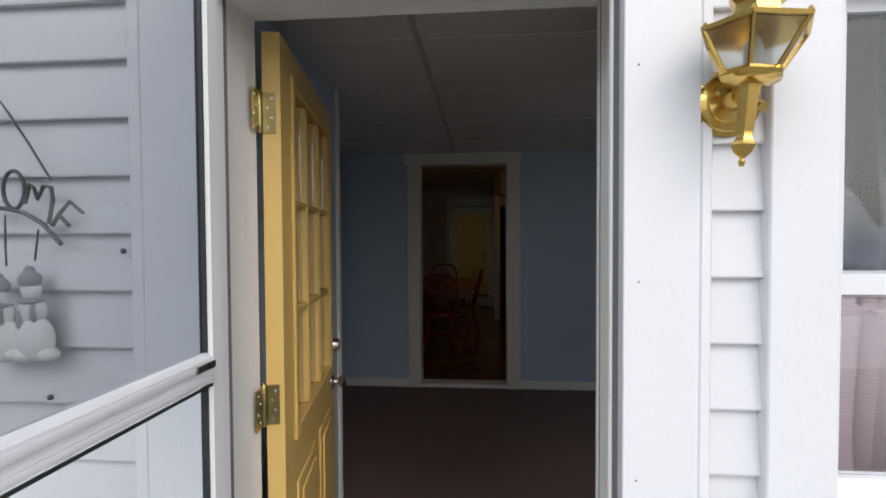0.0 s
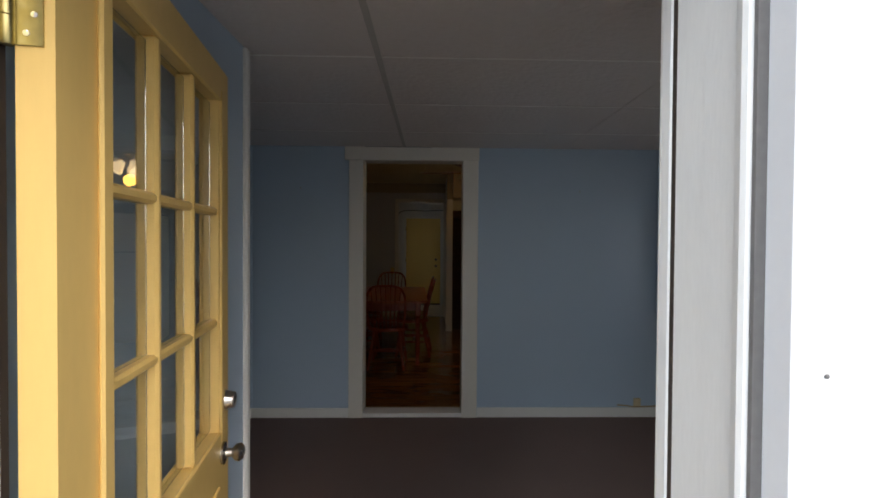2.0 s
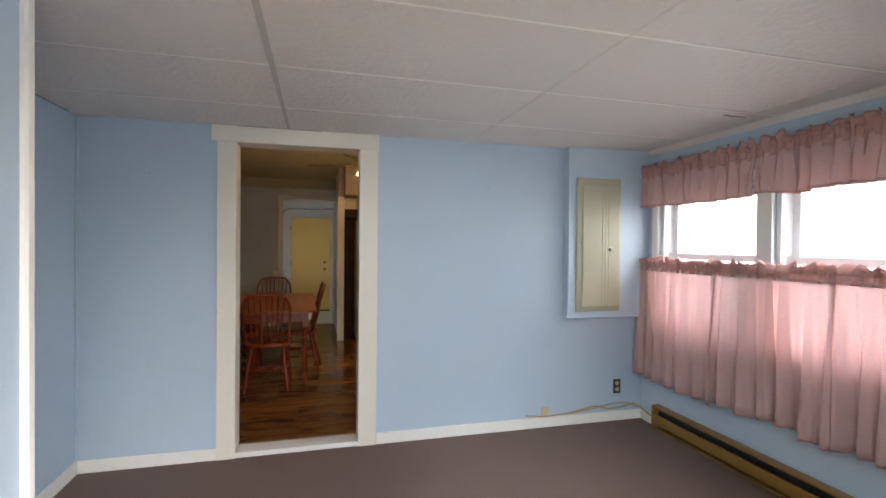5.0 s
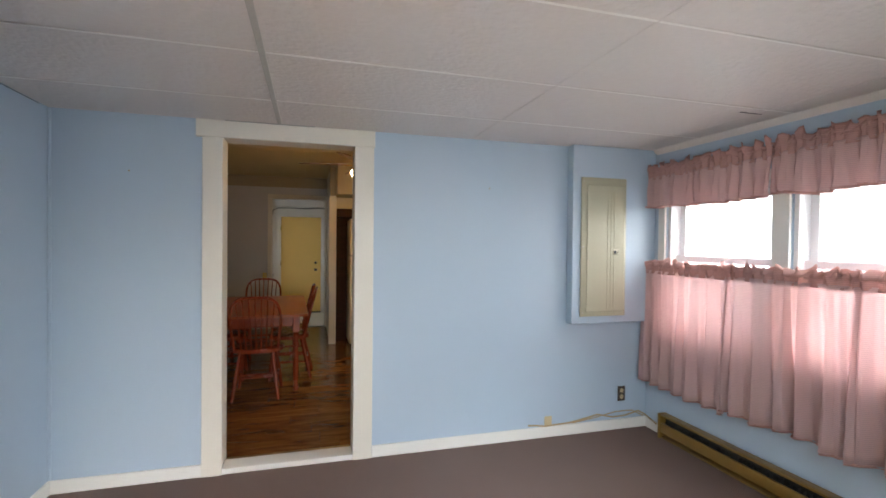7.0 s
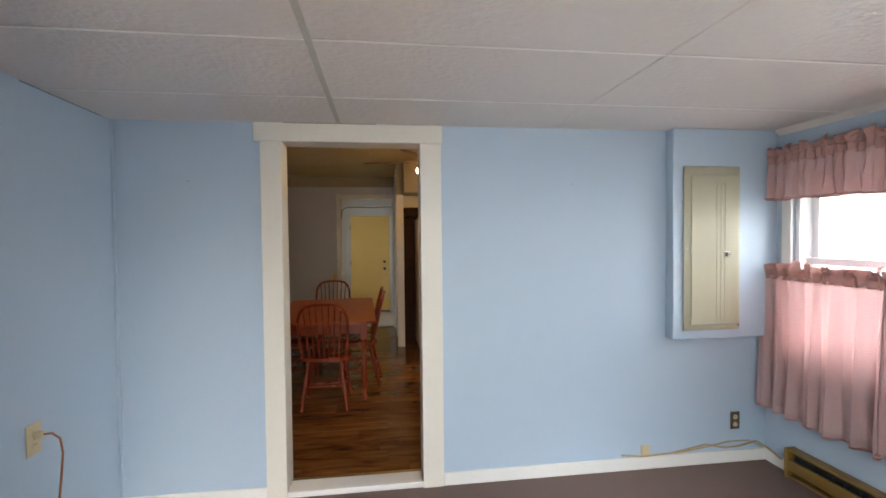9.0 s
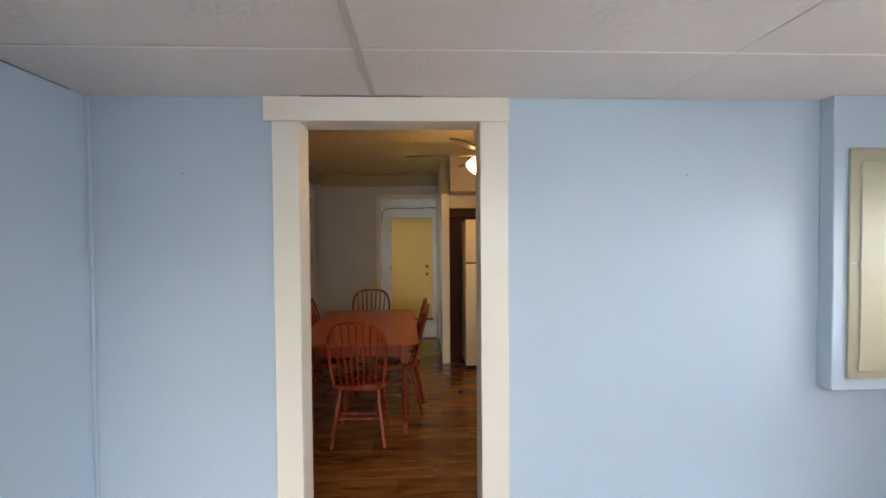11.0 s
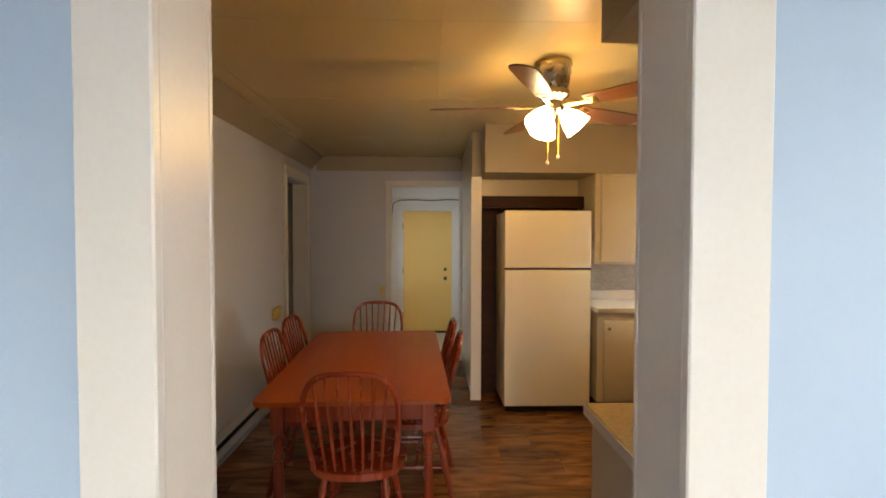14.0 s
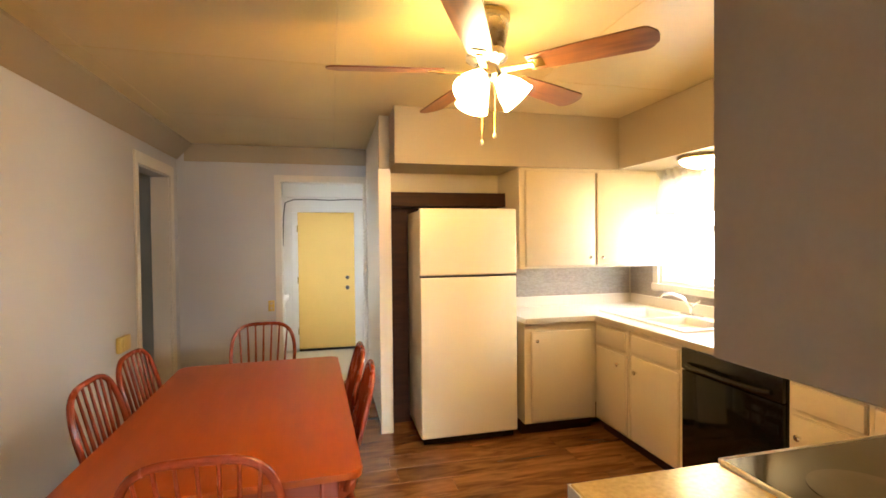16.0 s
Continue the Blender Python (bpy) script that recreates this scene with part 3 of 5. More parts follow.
# side doorway on the dining wall
strip("trim_casing", (-1.549, -1.532, 8.53, 8.592, 0, 2.12), CREAM, "cream painted door casing")
strip("trim_casing", (-1.549, -1.532, 9.338, 9.42, 0, 2.12), CREAM, "cream painted door casing")
strip("trim_casing", (-1.549, -1.53, 8.53, 9.42, 2.1205, 2.215), CREAM, "cream painted door header")
strip("door_jamb", (-1.70, -1.5495, 9.318, 9.3395, 0, 2.109), CREAM, "cream painted door jamb")
strip("door_jamb", (-1.70, -1.5495, 8.5905, 8.61, 0, 2.109), CREAM, "cream painted door jamb")
strip("trim_post", (0.255, 0.352, 8.165, 8.199, 0, 2.06), CREAM, "cream end board of the partition", 0.004)
strip("trim_post", (0.262, 0.350, 8.166, 8.199, 2.0605, 2.47), TAUPE, "tan end board of the partition", 0.004)
strip("baseboard", (-1.549, -0.657, 9.556, 9.569, 0, 0.09), CREAM, "cream painted baseboard")

# ---- house front ----
strip("corner_board", (-0.645, -0.503, 1.246, 1.289, -0.12, 2.6), VINYL, "white vinyl board beside the door")
strip("siding_channel", (0.4590, 0.480, 1.252, 1.289, -0.12, 2.6), VINYL, "white siding channel")
strip("siding_channel", (-0.6785, -0.6495, 1.252, 1.289, -0.12, 2.6), VINYL, "white siding channel")
strip("storm_frame", (-0.5025, -0.4860, 1.246, 1.289, -0.1, 1.92), VINYL, "white aluminium storm door frame", 0.004)
# frame of the entry door: plan outlines drawn up, each side with a dark groove, a sloped stop and a rebate
setting("corner_board", prism([(0.317, 1.248), (0.319, 1.246), (0.455, 1.246), (0.455, 1.289), (0.331, 1.289), (0.331, 1.278), (0.317, 1.278)], -0.12, 2.6), VINYL, "white vinyl board beside the door", "trim")
setting("door_jamb", prism([(0.3445, 1.2945), (0.3445, 1.4395), (0.3220, 1.4395), (0.3220, 1.380), (0.3185, 1.376), (0.3175, 1.318), (0.3105, 1.312), (0.3080, 1.300), (0.3030, 1.298), (0.3010, 1.290), (0.3030, 1.2845), (0.3300, 1.2845), (0.3300, 1.2945)], 0.02, 1.969), OLD_WHITE, "weathered white door jamb with worn moulding", "trim")
strip("weatherstrip", (0.3075, 0.3305, 1.2785, 1.2840, 0.0, 1.90), GREY_GAP, "dark grey groove beside the door frame", 0.0005)
strip("weatherstrip", (0.3225, 0.3445, 1.4400, 1.4515, 0.02, 1.924), BROWN_PLASTIC, "dark weatherstrip in the door rebate", 0.001)
strip("door_jamb", (0.3215, 0.3445, 1.4520, 1.478, 0.02, 1.969), OLD_WHITE, "weathered white rebate of the door jamb")
setting("door_jamb", prism([(-0.5195, 1.2945), (-0.492, 1.2945), (-0.4905, 1.300), (-0.4985, 1.322), (-0.5020, 1.408), (-0.5050, 1.4115), (-0.5195, 1.4115)], 0.02, 1.969), OLD_WHITE, "weathered white door jamb with a dark gap", "trim")
strip("weatherstrip", (-0.5025, -0.4835, 1.2895, 1.2940, 0.0, 1.90), GREY_GAP, "dark grey groove beside the door frame", 0.0005)
strip("weatherstrip", (-0.5195, -0.5075, 1.4120, 1.4185, 0.02, 1.924), BROWN_PLASTIC, "dark weatherstrip in the door rebate", 0.001)
strip("door_jamb", (-0.5195, -0.5115, 1.4190, 1.478, 0.02, 1.969), OLD_WHITE, "weathered white rebate of the door jamb")
setting("door_head", new_box(-0.4855, 0.3165, 1.246, 1.289, 1.880, 2.02, 0.004), VINYL, "white board over the door", "trim")
head = bmesh.new()
box(head, -0.5015, 0.3170, 1.2945, 1.4115, 1.9115, 1.969, 0.003)
for v in head.verts:
    if v.co.y < 1.34 and v.co.z < 1.93:
        v.co.z -= 0.016
setting("door_jamb", head, OLD_WHITE, "weathered white head jamb", "trim")
strip("weatherstrip", (-0.5070, 0.3215, 1.4120, 1.4185, 1.9165, 1.969), BROWN_PLASTIC, "dark weatherstrip in the door rebate", 0.001)
strip("door_jamb", (-0.5110, 0.3215, 1.4190, 1.478, 1.9250, 1.969), OLD_WHITE, "weathered white rebate of the head jamb")
# added strip that closes the hinge gap and keeps it dark
strip("weatherstrip", (-0.5450, -0.5205, 1.4845, 1.4985, 0.02, 1.924), BROWN_PLASTIC, "dark strip added behind the hinges", 0.001)
strip("door_sill", (-0.4735, 0.3005, 1.25, 1.50, -0.06, 0.02), DULL_BRASS, "worn metal door sill", 0.006)
strip("trim_casing", (0.3240, 0.39, 1.4785, 1.488, 0, 2.0), WHITE, "white inside door casing")
strip("trim_casing", (-0.60, -0.52, 1.4705, 1.484, 0, 2.0), WHITE, "white inside door casing")
strip("trim_window_casing", (0.578, 0.699, 1.244, 1.289, 0.70, 2.03), VINYL, "white window casing on the siding")
strip("trim_window_casing", (1.421, 1.54, 1.244, 1.289, 0.70, 2.03), VINYL, "white window casing on the siding")
strip("trim_window_casing", (0.6995, 1.4205, 1.244, 1.289, 1.901, 2.03), VINYL, "white window casing on the siding")
strip("window_sill", (0.6995, 1.4205, 1.22, 1.289, 0.74, 0.799), VINYL, "white sloping window sill")


# ---- doors ----
def hinge(parent, m):
    bm = new_box(-0.002, 0.030, -0.0015, 0.0015, -0.051, 0.051)
    leaf = part("hinge", bm, AGED_BRASS, parent, "worn brass butt hinge")
    leaf.matrix_basis = m
    part("knuckle", lathe([(0.007, -0.053), (0.0085, -0.050), (0.0085, -0.018), (0.0075, -0.017), (0.0085, -0.016), (0.0085, 0.016), (0.0075, 0.017), (0.0085, 0.018), (0.0085, 0.050), (0.007, 0.053), (0.003, 0.058)], 14, Matrix.Translation((-0.008, -0.004, 0))), AGED_BRASS, leaf)
    other = new_box(-0.0125, -0.0100, -0.058, -0.006, -0.051, 0.051)
    part("leaf_plate", other, AGED_BRASS, leaf)
    for y, z in ((-0.026, -0.036), (-0.042, -0.012), (-0.026, 0.012), (-0.042, 0.036)):
        part("screw", lathe([(0.0045, 0), (0.004, 0.0012), (0.0005, 0.0014)], 10, pose(-0.0100, y, z, 0, 90)), CHROME, leaf)
    for z in (-0.036, -0.012, 0.012, 0.036):
        part("screw", lathe([(0.0045, 0), (0.004, 0.0012), (0.0005, 0.0014)], 10, pose(0.012 if z in (-0.036, 0.012) else 0.021, -0.0015, z, 90)), CHROME, leaf)


def glazed_door():
    w, h, t = 0.862, 1.875, 0.045
    ob = base("door_1", pose(-0.458, 1.498, 0.032, 0, 0, 90 + 9.8), "butter yellow half-glazed entry door standing open", "door", kind="structure")
    # local: x along the leaf from the hinge, -y is the outer face, z up
    gx0, gx1, gz0, gz1 = 0.124, 0.757, 0.814, 1.775
    bm = holed(0, w, 0, h, 0, t, [(gx0, gx1, gz0, gz1)], "x")
    part("leaf", bm, YELLOW, ob)
    for y0, y1 in ((-0.010, -0.0005), (t + 0.0005, t + 0.010)):
        for a in ((gx0 - 0.028, gx0 + 0.006, gz0 - 0.028, gz1 + 0.028), (gx1 - 0.006, gx1 + 0.028, gz0 - 0.028, gz1 + 0.028)):
            part("glazing_bead", new_box(a[0], a[1], y0, y1, a[2], a[3], 0.004), YELLOW, ob)
        for a in ((gz0 - 0.028, gz0 + 0.006), (gz1 - 0.006, gz1 + 0.028)):
            part("glazing_bead", new_box(gx0 + 0.0065, gx1 - 0.0065, y0, y1, a[0], a[1], 0.004), YELLOW, ob)
    third, rise = (gx1 - gx0) / 3, (gz1 - gz0) / 3
    for k in (1, 2):
        part("muntin", new_box(gx0 + k * third - 0.011, gx0 + k * third + 0.011, 0.0, t, gz0, gz1, 0.006), YELLOW, ob)
        part("muntin", new_box(gx0, gx1, 0.002, t - 0.002, gz0 + k * rise - 0.011, gz0 + k * rise + 0.011, 0.006), YELLOW, ob)
    for i in range(3):
        for j in range(3):
            p = part("pane", new_box(gx0 + i * third + 0.012, gx0 + (i + 1) * third - 0.012, 0.020, 0.024, gz0 + j * rise + 0.012, gz0 + (j + 1) * rise - 0.012), GLASS, ob)
            p.visible_shadow = False
    for x0, x1 in ((0.115, 0.395), (0.475, 0.752)):
        for y0, y1 in ((-0.008, -0.0005),):
            part("raised_panel", new_box(x0, x1, y0, y1, 0.18, 0.66, 0.006), YELLOW, ob)
            part("raised_panel", new_box(x0 + 0.04, x1 - 0.04, y0 - 0.006, y0 - 0.0005, 0.22, 0.62, 0.005), YELLOW, ob)
    knob = part("door_knob", lathe([(0.032, 0), (0.032, 0.006), (0.014, 0.010), (0.012, 0.026), (0.024, 0.036), (0.027, 0.048), (0.020, 0.058), (0.008, 0.061)], 22, pose(0.80, -0.0005, 0.735, 90)), NICKEL, ob, "brushed nickel door knob")
    part("door_knob", lathe([(0.032, 0), (0.032, 0.006), (0.014, 0.010), (0.012, 0.026), (0.024, 0.036), (0.027, 0.048), (0.020, 0.058), (0.008, 0.061)], 22, pose(0.80, t + 0.0005, 0.735, -90)), NICKEL, ob, "brushed nickel door knob")
    part("deadbolt", lathe([(0.030, 0), (0.029, 0.008), (0.024, 0.030), (0.022, 0.034), (0.006, 0.034)], 22, pose(0.80, -0.0005, 0.895, 90)), NICKEL, ob, "brushed nickel deadbolt")
    # hinges on the edge that faces out
    for z in (1.67, 0.925, 0.22):
        hinge(ob, pose(-0.0022, 0.042, z, 0, 0, -90))
    return ob


glazed_door()


def storm_door():
    w, h = 0.80, 2.10
    ob = base("storm_door", pose(-0.476, 1.252, -0.085, 0, 0, -90.6), "white aluminium storm door with glass, standing open", "storm door")
    t = 0.030
    part("stile", new_box(0, 0.045, -t, 0, 0, h, 0.005), VINYL, ob)
    part("stile", new_box(w - 0.055, w, -t, 0, 0, h, 0.005), VINYL, ob)
    part("rail", new_box(0.0455, w - 0.0555, -t, 0, h - 0.06, h, 0.005), VINYL, ob)
    part("rail", new_box(0.0455, w - 0.0555, -t, 0, 0, 0.16, 0.005), VINYL, ob)
    rail = part("rail", new_box(0.0455, w - 0.0555, -t - 0.004, 0.006, 1.190, 1.246, 0.006), VINYL, ob)
    part("groove", new_box(0.05, w - 0.06, 0.002, 0.0055, 1.1845, 1.1895), RUBBER, rail)
    part("ridge", new_box(0.0455, w - 0.0555, 0.0062, 0.0115, 1.222, 1.238, 0.004, 2), VINYL, rail)
    part("ridge", new_box(0.0455, w - 0.0555, 0.0062, 0.0095, 1.195, 1.208, 0.003, 2), VINYL, rail)
    part("latch", new_box(0.055, 0.115, 0.0118, 0.016, 1.223, 1.237, 0.002), NICKEL, rail, "grey metal slide latch")
    for z0, z1 in ((0.162, 1.188), (1.248, h - 0.062)):
        p = part("pane", new_box(0.046, w - 0.056, -t / 2 - 0.002, -t / 2 + 0.002, z0, z1), STORM_GLASS_DIM if z0 > 1 else GLASS, ob)
        p.visible_shadow = False
        part("gasket", new_box(0.0456, 0.0500, -t / 2 - 0.008, -t / 2 + 0.008, z0, z1), RUBBER, ob)
    return ob


storm_door()


def slab_door():
    ob = base("door_2", pose(-0.538, 11.20, 0.03), "pale yellow closed back door in a white frame", "door", kind="structure")
    part("leaf", new_box(0, 0.756, 0.0, 0.045, 0, 1.875, 0.004), YELLOW_FAR, ob)
    part("door_knob", lathe([(0.028, 0), (0.028, 0.006), (0.012, 0.01), (0.012, 0.03), (0.026, 0.045), (0.02, 0.06)], 16, pose(0.655, -0.0005, 0.83, 90)), BROWN_PLASTIC, ob, "dark brass knob")
    part("deadbolt", lathe([(0.026, 0), (0.025, 0.012), (0.012, 0.02)], 16, pose(0.655, -0.0005, 0.97, 90)), BROWN_PLASTIC, ob, "dark brass deadbolt")
    for z in (0.25, 0.95, 1.65):
        part("hinge", new_box(-0.012, 0.003, -0.008, 0.004, z - 0.045, z + 0.045, 0.003), DULL_BRASS, ob)
    part("sweep", new_box(0.0, 0.756, -0.006, 0.03, -0.028, -0.001, 0.002), RUBBER, ob, "dark door sweep")


slab_door()
for a in ((-0.5595, -0.515, 11.2465, 11.275, 0.0, 1.924), (0.195, 0.2395, 11.2465, 11.275, 0.0, 1.924), (-0.5145, 0.1945, 11.2465, 11.275, 1.88, 1.924), (-0.5145, 0.1945, 11.2465, 11.275, 0.0, 0.05)):
    strip("door_stop", a, WHITE, "white door stop of the back door")
strip("trim_casing", (-0.62, -0.542, 11.195, 11.219, 0, 1.91), WHITE, "white casing of the back door")
strip("trim_casing", (0.222, 0.325, 11.195, 11.219, 0, 1.91), WHITE, "white casing of the back door")
strip("trim_casing", (-0.62, 0.325, 11.193, 11.219, 1.9105, 1.99), WHITE, "white casing of the back door")
strip("trim_beam", (-0.715, 0.395, 11.10, 11.19, 2.10, 2.29), WHITE, "white beam over the back door")
strip("trim_rail", (-0.719, -0.66, 9.72, 11.18, 0.74, 0.79), WHITE, "white window ledge in the vestibule")


# ---- windows ----
def double_hung(name, centre_m, w, h, t, meet, label):
    """A double-hung window; local x along the wall, y outwards, z up from the sill."""
    ob = base(name, centre_m, label, "window", kind="structure")
    for a in ((-w / 2, -w / 2 + 0.03), (w / 2 - 0.03, w / 2)):
        part("window_frame", new_box(a[0], a[1], 0, t, 0, h, 0.003), VINYL, ob)
    part("window_frame", new_box(-w / 2 + 0.0305, w / 2 - 0.0305, 0, t, h - 0.03, h, 0.003), VINYL, ob)
    part("window_sill", new_box(-w / 2 + 0.0305, w / 2 - 0.0305, -0.01, t, 0, 0.03, 0.003), VINYL, ob)
    for y, z0, z1 in ((0.045, 0.0305, meet + 0.022), (0.085, meet - 0.022, h - 0.0305)):
        s = part("sash", holed(-w / 2 + 0.031, w / 2 - 0.031, z0, z1, y, y + 0.032, [(-w / 2 + 0.075, w / 2 - 0.075, z0 + 0.042, z1 - 0.042)], "x"), VINYL, ob)
        p = part("pane", new_box(-w / 2 + 0.0755, w / 2 - 0.0755, y + 0.014, y + 0.018, z0 + 0.0425, z1 - 0.0425), GLASS, s)
        p.visible_shadow = False
    return ob


for k, (a, b, z0, z1) in enumerate(RIGHT_WINDOWS):
    double_hung("window_%d" % (k + 1), pose(2.56, (a + b) / 2, z0, 0, 0, -90), b - a, z1 - z0, 0.135, 0.525, "white double-hung window behind pink curtains")
double_hung("window_3", pose(1.06, 1.46, 0.80, 0, 0, 180), 0.72, 1.10, 0.18, 0.488, "white double-hung window beside the porch lantern")
double_hung("window_4", pose(2.63, 7.515, 1.12, 0, 0, -90), 0.93, 0.91, 0.12, 0.45, "bright white kitchen window over the sink")
double_hung("window_5", pose(-0.73, 10.475, 0.78, 0, 0, 90), 0.95, 1.14, 0.12, 0.58, "white vestibule window")
strip("trim_window_casing", (2.530, 2.549, 4.402, 4.47, 0.72, 1.87), WHITE, "white window casing")
strip("trim_window_casing", (2.530, 2.549, 3.462, 3.558, 0.80, 1.80), WHITE, "white mullion casing between windows")
strip("trim_window_casing", (2.530, 2.549, 2.53, 2.618, 0.72, 1.87), WHITE, "white window casing")
strip("trim_window_casing", (2.530, 2.549, 2.6185, 4.4015, 1.802, 1.87), WHITE, "white window casing")
strip("trim_window_apron", (2.520, 2.549, 2.6185, 4.4015, 0.74, 0.798), WHITE, "white window stool")
strip("trim_window_casing", (2.600, 2.619, 7.982, 8.05, 1.05, 2.055), CREAM, "cream window casing")
strip("trim_window_casing", (2.600, 2.619, 6.98, 7.048, 1.05, 2.055), CREAM, "cream window casing")
strip("trim_window_casing", (2.585, 2.619, 6.98, 8.05, 1.06, 1.118), CREAM, "cream window stool")


# ---- entry room things ----
def curtain(name, y0, y1, z0, z1, x, head, mat, label, ripple, seed, hem=0.02, gather=PINK_DEEP):
    """Cloth on a rod along y: folds that open towards the hem, a gathered heading with a ruffle above the rod."""
    rnd = random.Random(seed)
    n = int(abs(y1 - y0) / 0.011)
    fold = [rnd.uniform(0.6, 1.7) for _ in range(60)]
    ph, phase = 0.0, []
    for i in range(n + 1):
        ph += 0.011 * 2 * math.pi / (ripple * fold[(i // 9) % 60])
        phase.append(ph)
    drop = [noise.noise(Vector((i * 0.05, seed, 0))) for i in range(n + 1)]

    def sheet(za, zb, rows, depth0, depth1, sharp):
        bm = bmesh.new()
        grid = []
        for j in range(rows + 1):
            f = j / rows
            row = []
            for i in range(n + 1):
                y = y0 + (y1 - y0) * i / n
                d = depth0 + (depth1 - depth0) * f
                wob = math.sin(phase[i]) + 0.55 * math.sin(2.3 * phase[i] + 1.0 + f) * sharp + 1.5 * noise.noise(Vector((i * 0.075, f * 0.7, seed))) + 0.5 * noise.noise(Vector((i * 0.24, f * 1.6, seed)))
                z = za + (zb - za) * f
                if zb < za:
                    z += hem * drop[i] * (f if rows > 2 else 1)
                if zb > za:
                    z += f * 0.050 * noise.noise(Vector((i * 0.33, seed, 5)))
                row.append(bm.verts.new((x - d * wob - 0.012, y, z)))
            grid.append(row)
        for a, b in zip(grid, grid[1:]):
            for i in range(n):
                bm.faces.new((a[i], a[i + 1], b[i + 1], b[i]))
        return bm

    ob = base(name, Matrix(), label, "curtain")
    body = part("panel", sheet(z1 - head + 0.014, z0, 18, 0.008, 0.034, 0.7), mat, ob)
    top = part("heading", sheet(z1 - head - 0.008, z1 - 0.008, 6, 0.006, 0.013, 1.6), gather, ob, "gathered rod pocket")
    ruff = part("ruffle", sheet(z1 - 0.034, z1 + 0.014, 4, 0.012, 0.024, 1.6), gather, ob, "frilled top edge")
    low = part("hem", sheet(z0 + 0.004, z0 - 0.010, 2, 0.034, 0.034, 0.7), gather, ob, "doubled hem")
    for o in (body, top, ruff, low):
        s = o.modifiers.new("thickness", "SOLIDIFY")
        s.thickness = 0.0015
    part("rod", tube([(x - 0.012, y0 - 0.02, z1 - head / 2), (x - 0.012, y1 + 0.02, z1 - head / 2)], 0.0025), gather, ob)
    return ob


curtain("valance", 3.52, 4.56, 1.705, 2.005, 2.490, 0.085, PINK, "short dusty pink ruffled valance over the window", 0.085, 3)
curtain("valance", 2.50, 3.53, 1.715, 2.015, 2.488, 0.085, PINK, "short dusty pink ruffled valance over the window", 0.085, 8)
curtain("cafe_curtain", 3.79, 4.56, 0.385, 1.292, 2.490, 0.075, PINK, "dusty pink cafe curtain over the lower sash", 0.105, 11)
curtain("cafe_curtain", 3.06, 3.81, 0.405, 1.296, 2.489, 0.075, PINK, "dusty pink cafe curtain over the lower sash", 0.10, 17)
curtain("cafe_curtain", 2.50, 3.09, 0.415, 1.300, 2.490, 0.075, PINK, "dusty pink cafe curtain over the lower sash", 0.10, 21)
fc = curtain("cafe_curtain", 0.66, 1.44, 0.66, 1.275, -1.515, 0.07, MAUVE, "dull mauve curtain behind the porch window", 0.10, 27, gather=MAUVE)
fc.matrix_basis = pose(0, 0, 0, 0, 0, -90)
# added sheet: gives the upper pane its dark reflected tone
gs = curtain("curtain", 0.66, 1.44, 1.29, 1.93, -1.500, 0.05, PANE_DARK, "dark grey cloth added in place of the upper porch window's reflection", 0.12, 41, gather=PANE_DARK)
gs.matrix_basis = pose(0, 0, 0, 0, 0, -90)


def heater(name, m, length, height, mat, label):
    """A baseboard heater; local x along the wall, y out from it."""
    ob = base(name, m, label, "heater")
    part("back_plate", new_box(0.012, length - 0.012, 0.001, 0.010, 0.012, height, 0.002), mat, ob)
    part("front_panel", new_box(0.024, length - 0.024, 0.048, 0.066, 0.052, height - 0.062, 0.006, 2), mat, ob)
    part("top_hood", new_box(0.012, length - 0.012, 0.0105, 0.066, height - 0.014, height, 0.004, 2), mat, ob)
    part("bottom_rail", new_box(0.012, length - 0.012, 0.0105, 0.060, 0.012, 0.022, 0.003), mat, ob)
    # black filler: the shadow seen through the slots, put in as colour
    part("slot_shade", new_box(0.03, length - 0.03, 0.012, 0.020, 0.03, height - 0.032), RUBBER, ob, "black sheet standing in for shade in the heater slots")
    fins = bmesh.new()
    for k in range(int(length / 0.03) - 2):
        box(fins, 0.05 + k * 0.03, 0.052 + k * 0.03, 0.0205, 0.045, 0.05, height - 0.05)
    part("fin_pack", fins, RUBBER, ob)
    for a in (0.0, length - 0.024):
        part("end_cap", new_box(a, a + 0.024, 0.0, 0.070, 0.006, height + 0.003, 0.005, 2), mat, ob)
    return ob


heater("baseboard_heater", pose(2.536, 4.37, 0.0, 0, 0, -90) @ Matrix.Diagonal((1, -1, 1, 1)), 2.45, 0.185, BROWN_METAL, "brown metal electric baseboard heater under the curtains")
heater("baseboard_heater", pose(-1.548, 5.3, 0.0, 0, 0, 90) @ Matrix.Diagonal((1, -1, 1, 1)), 2.72, 0.175, CREAM, "cream metal baseboard heater along the dining wall")


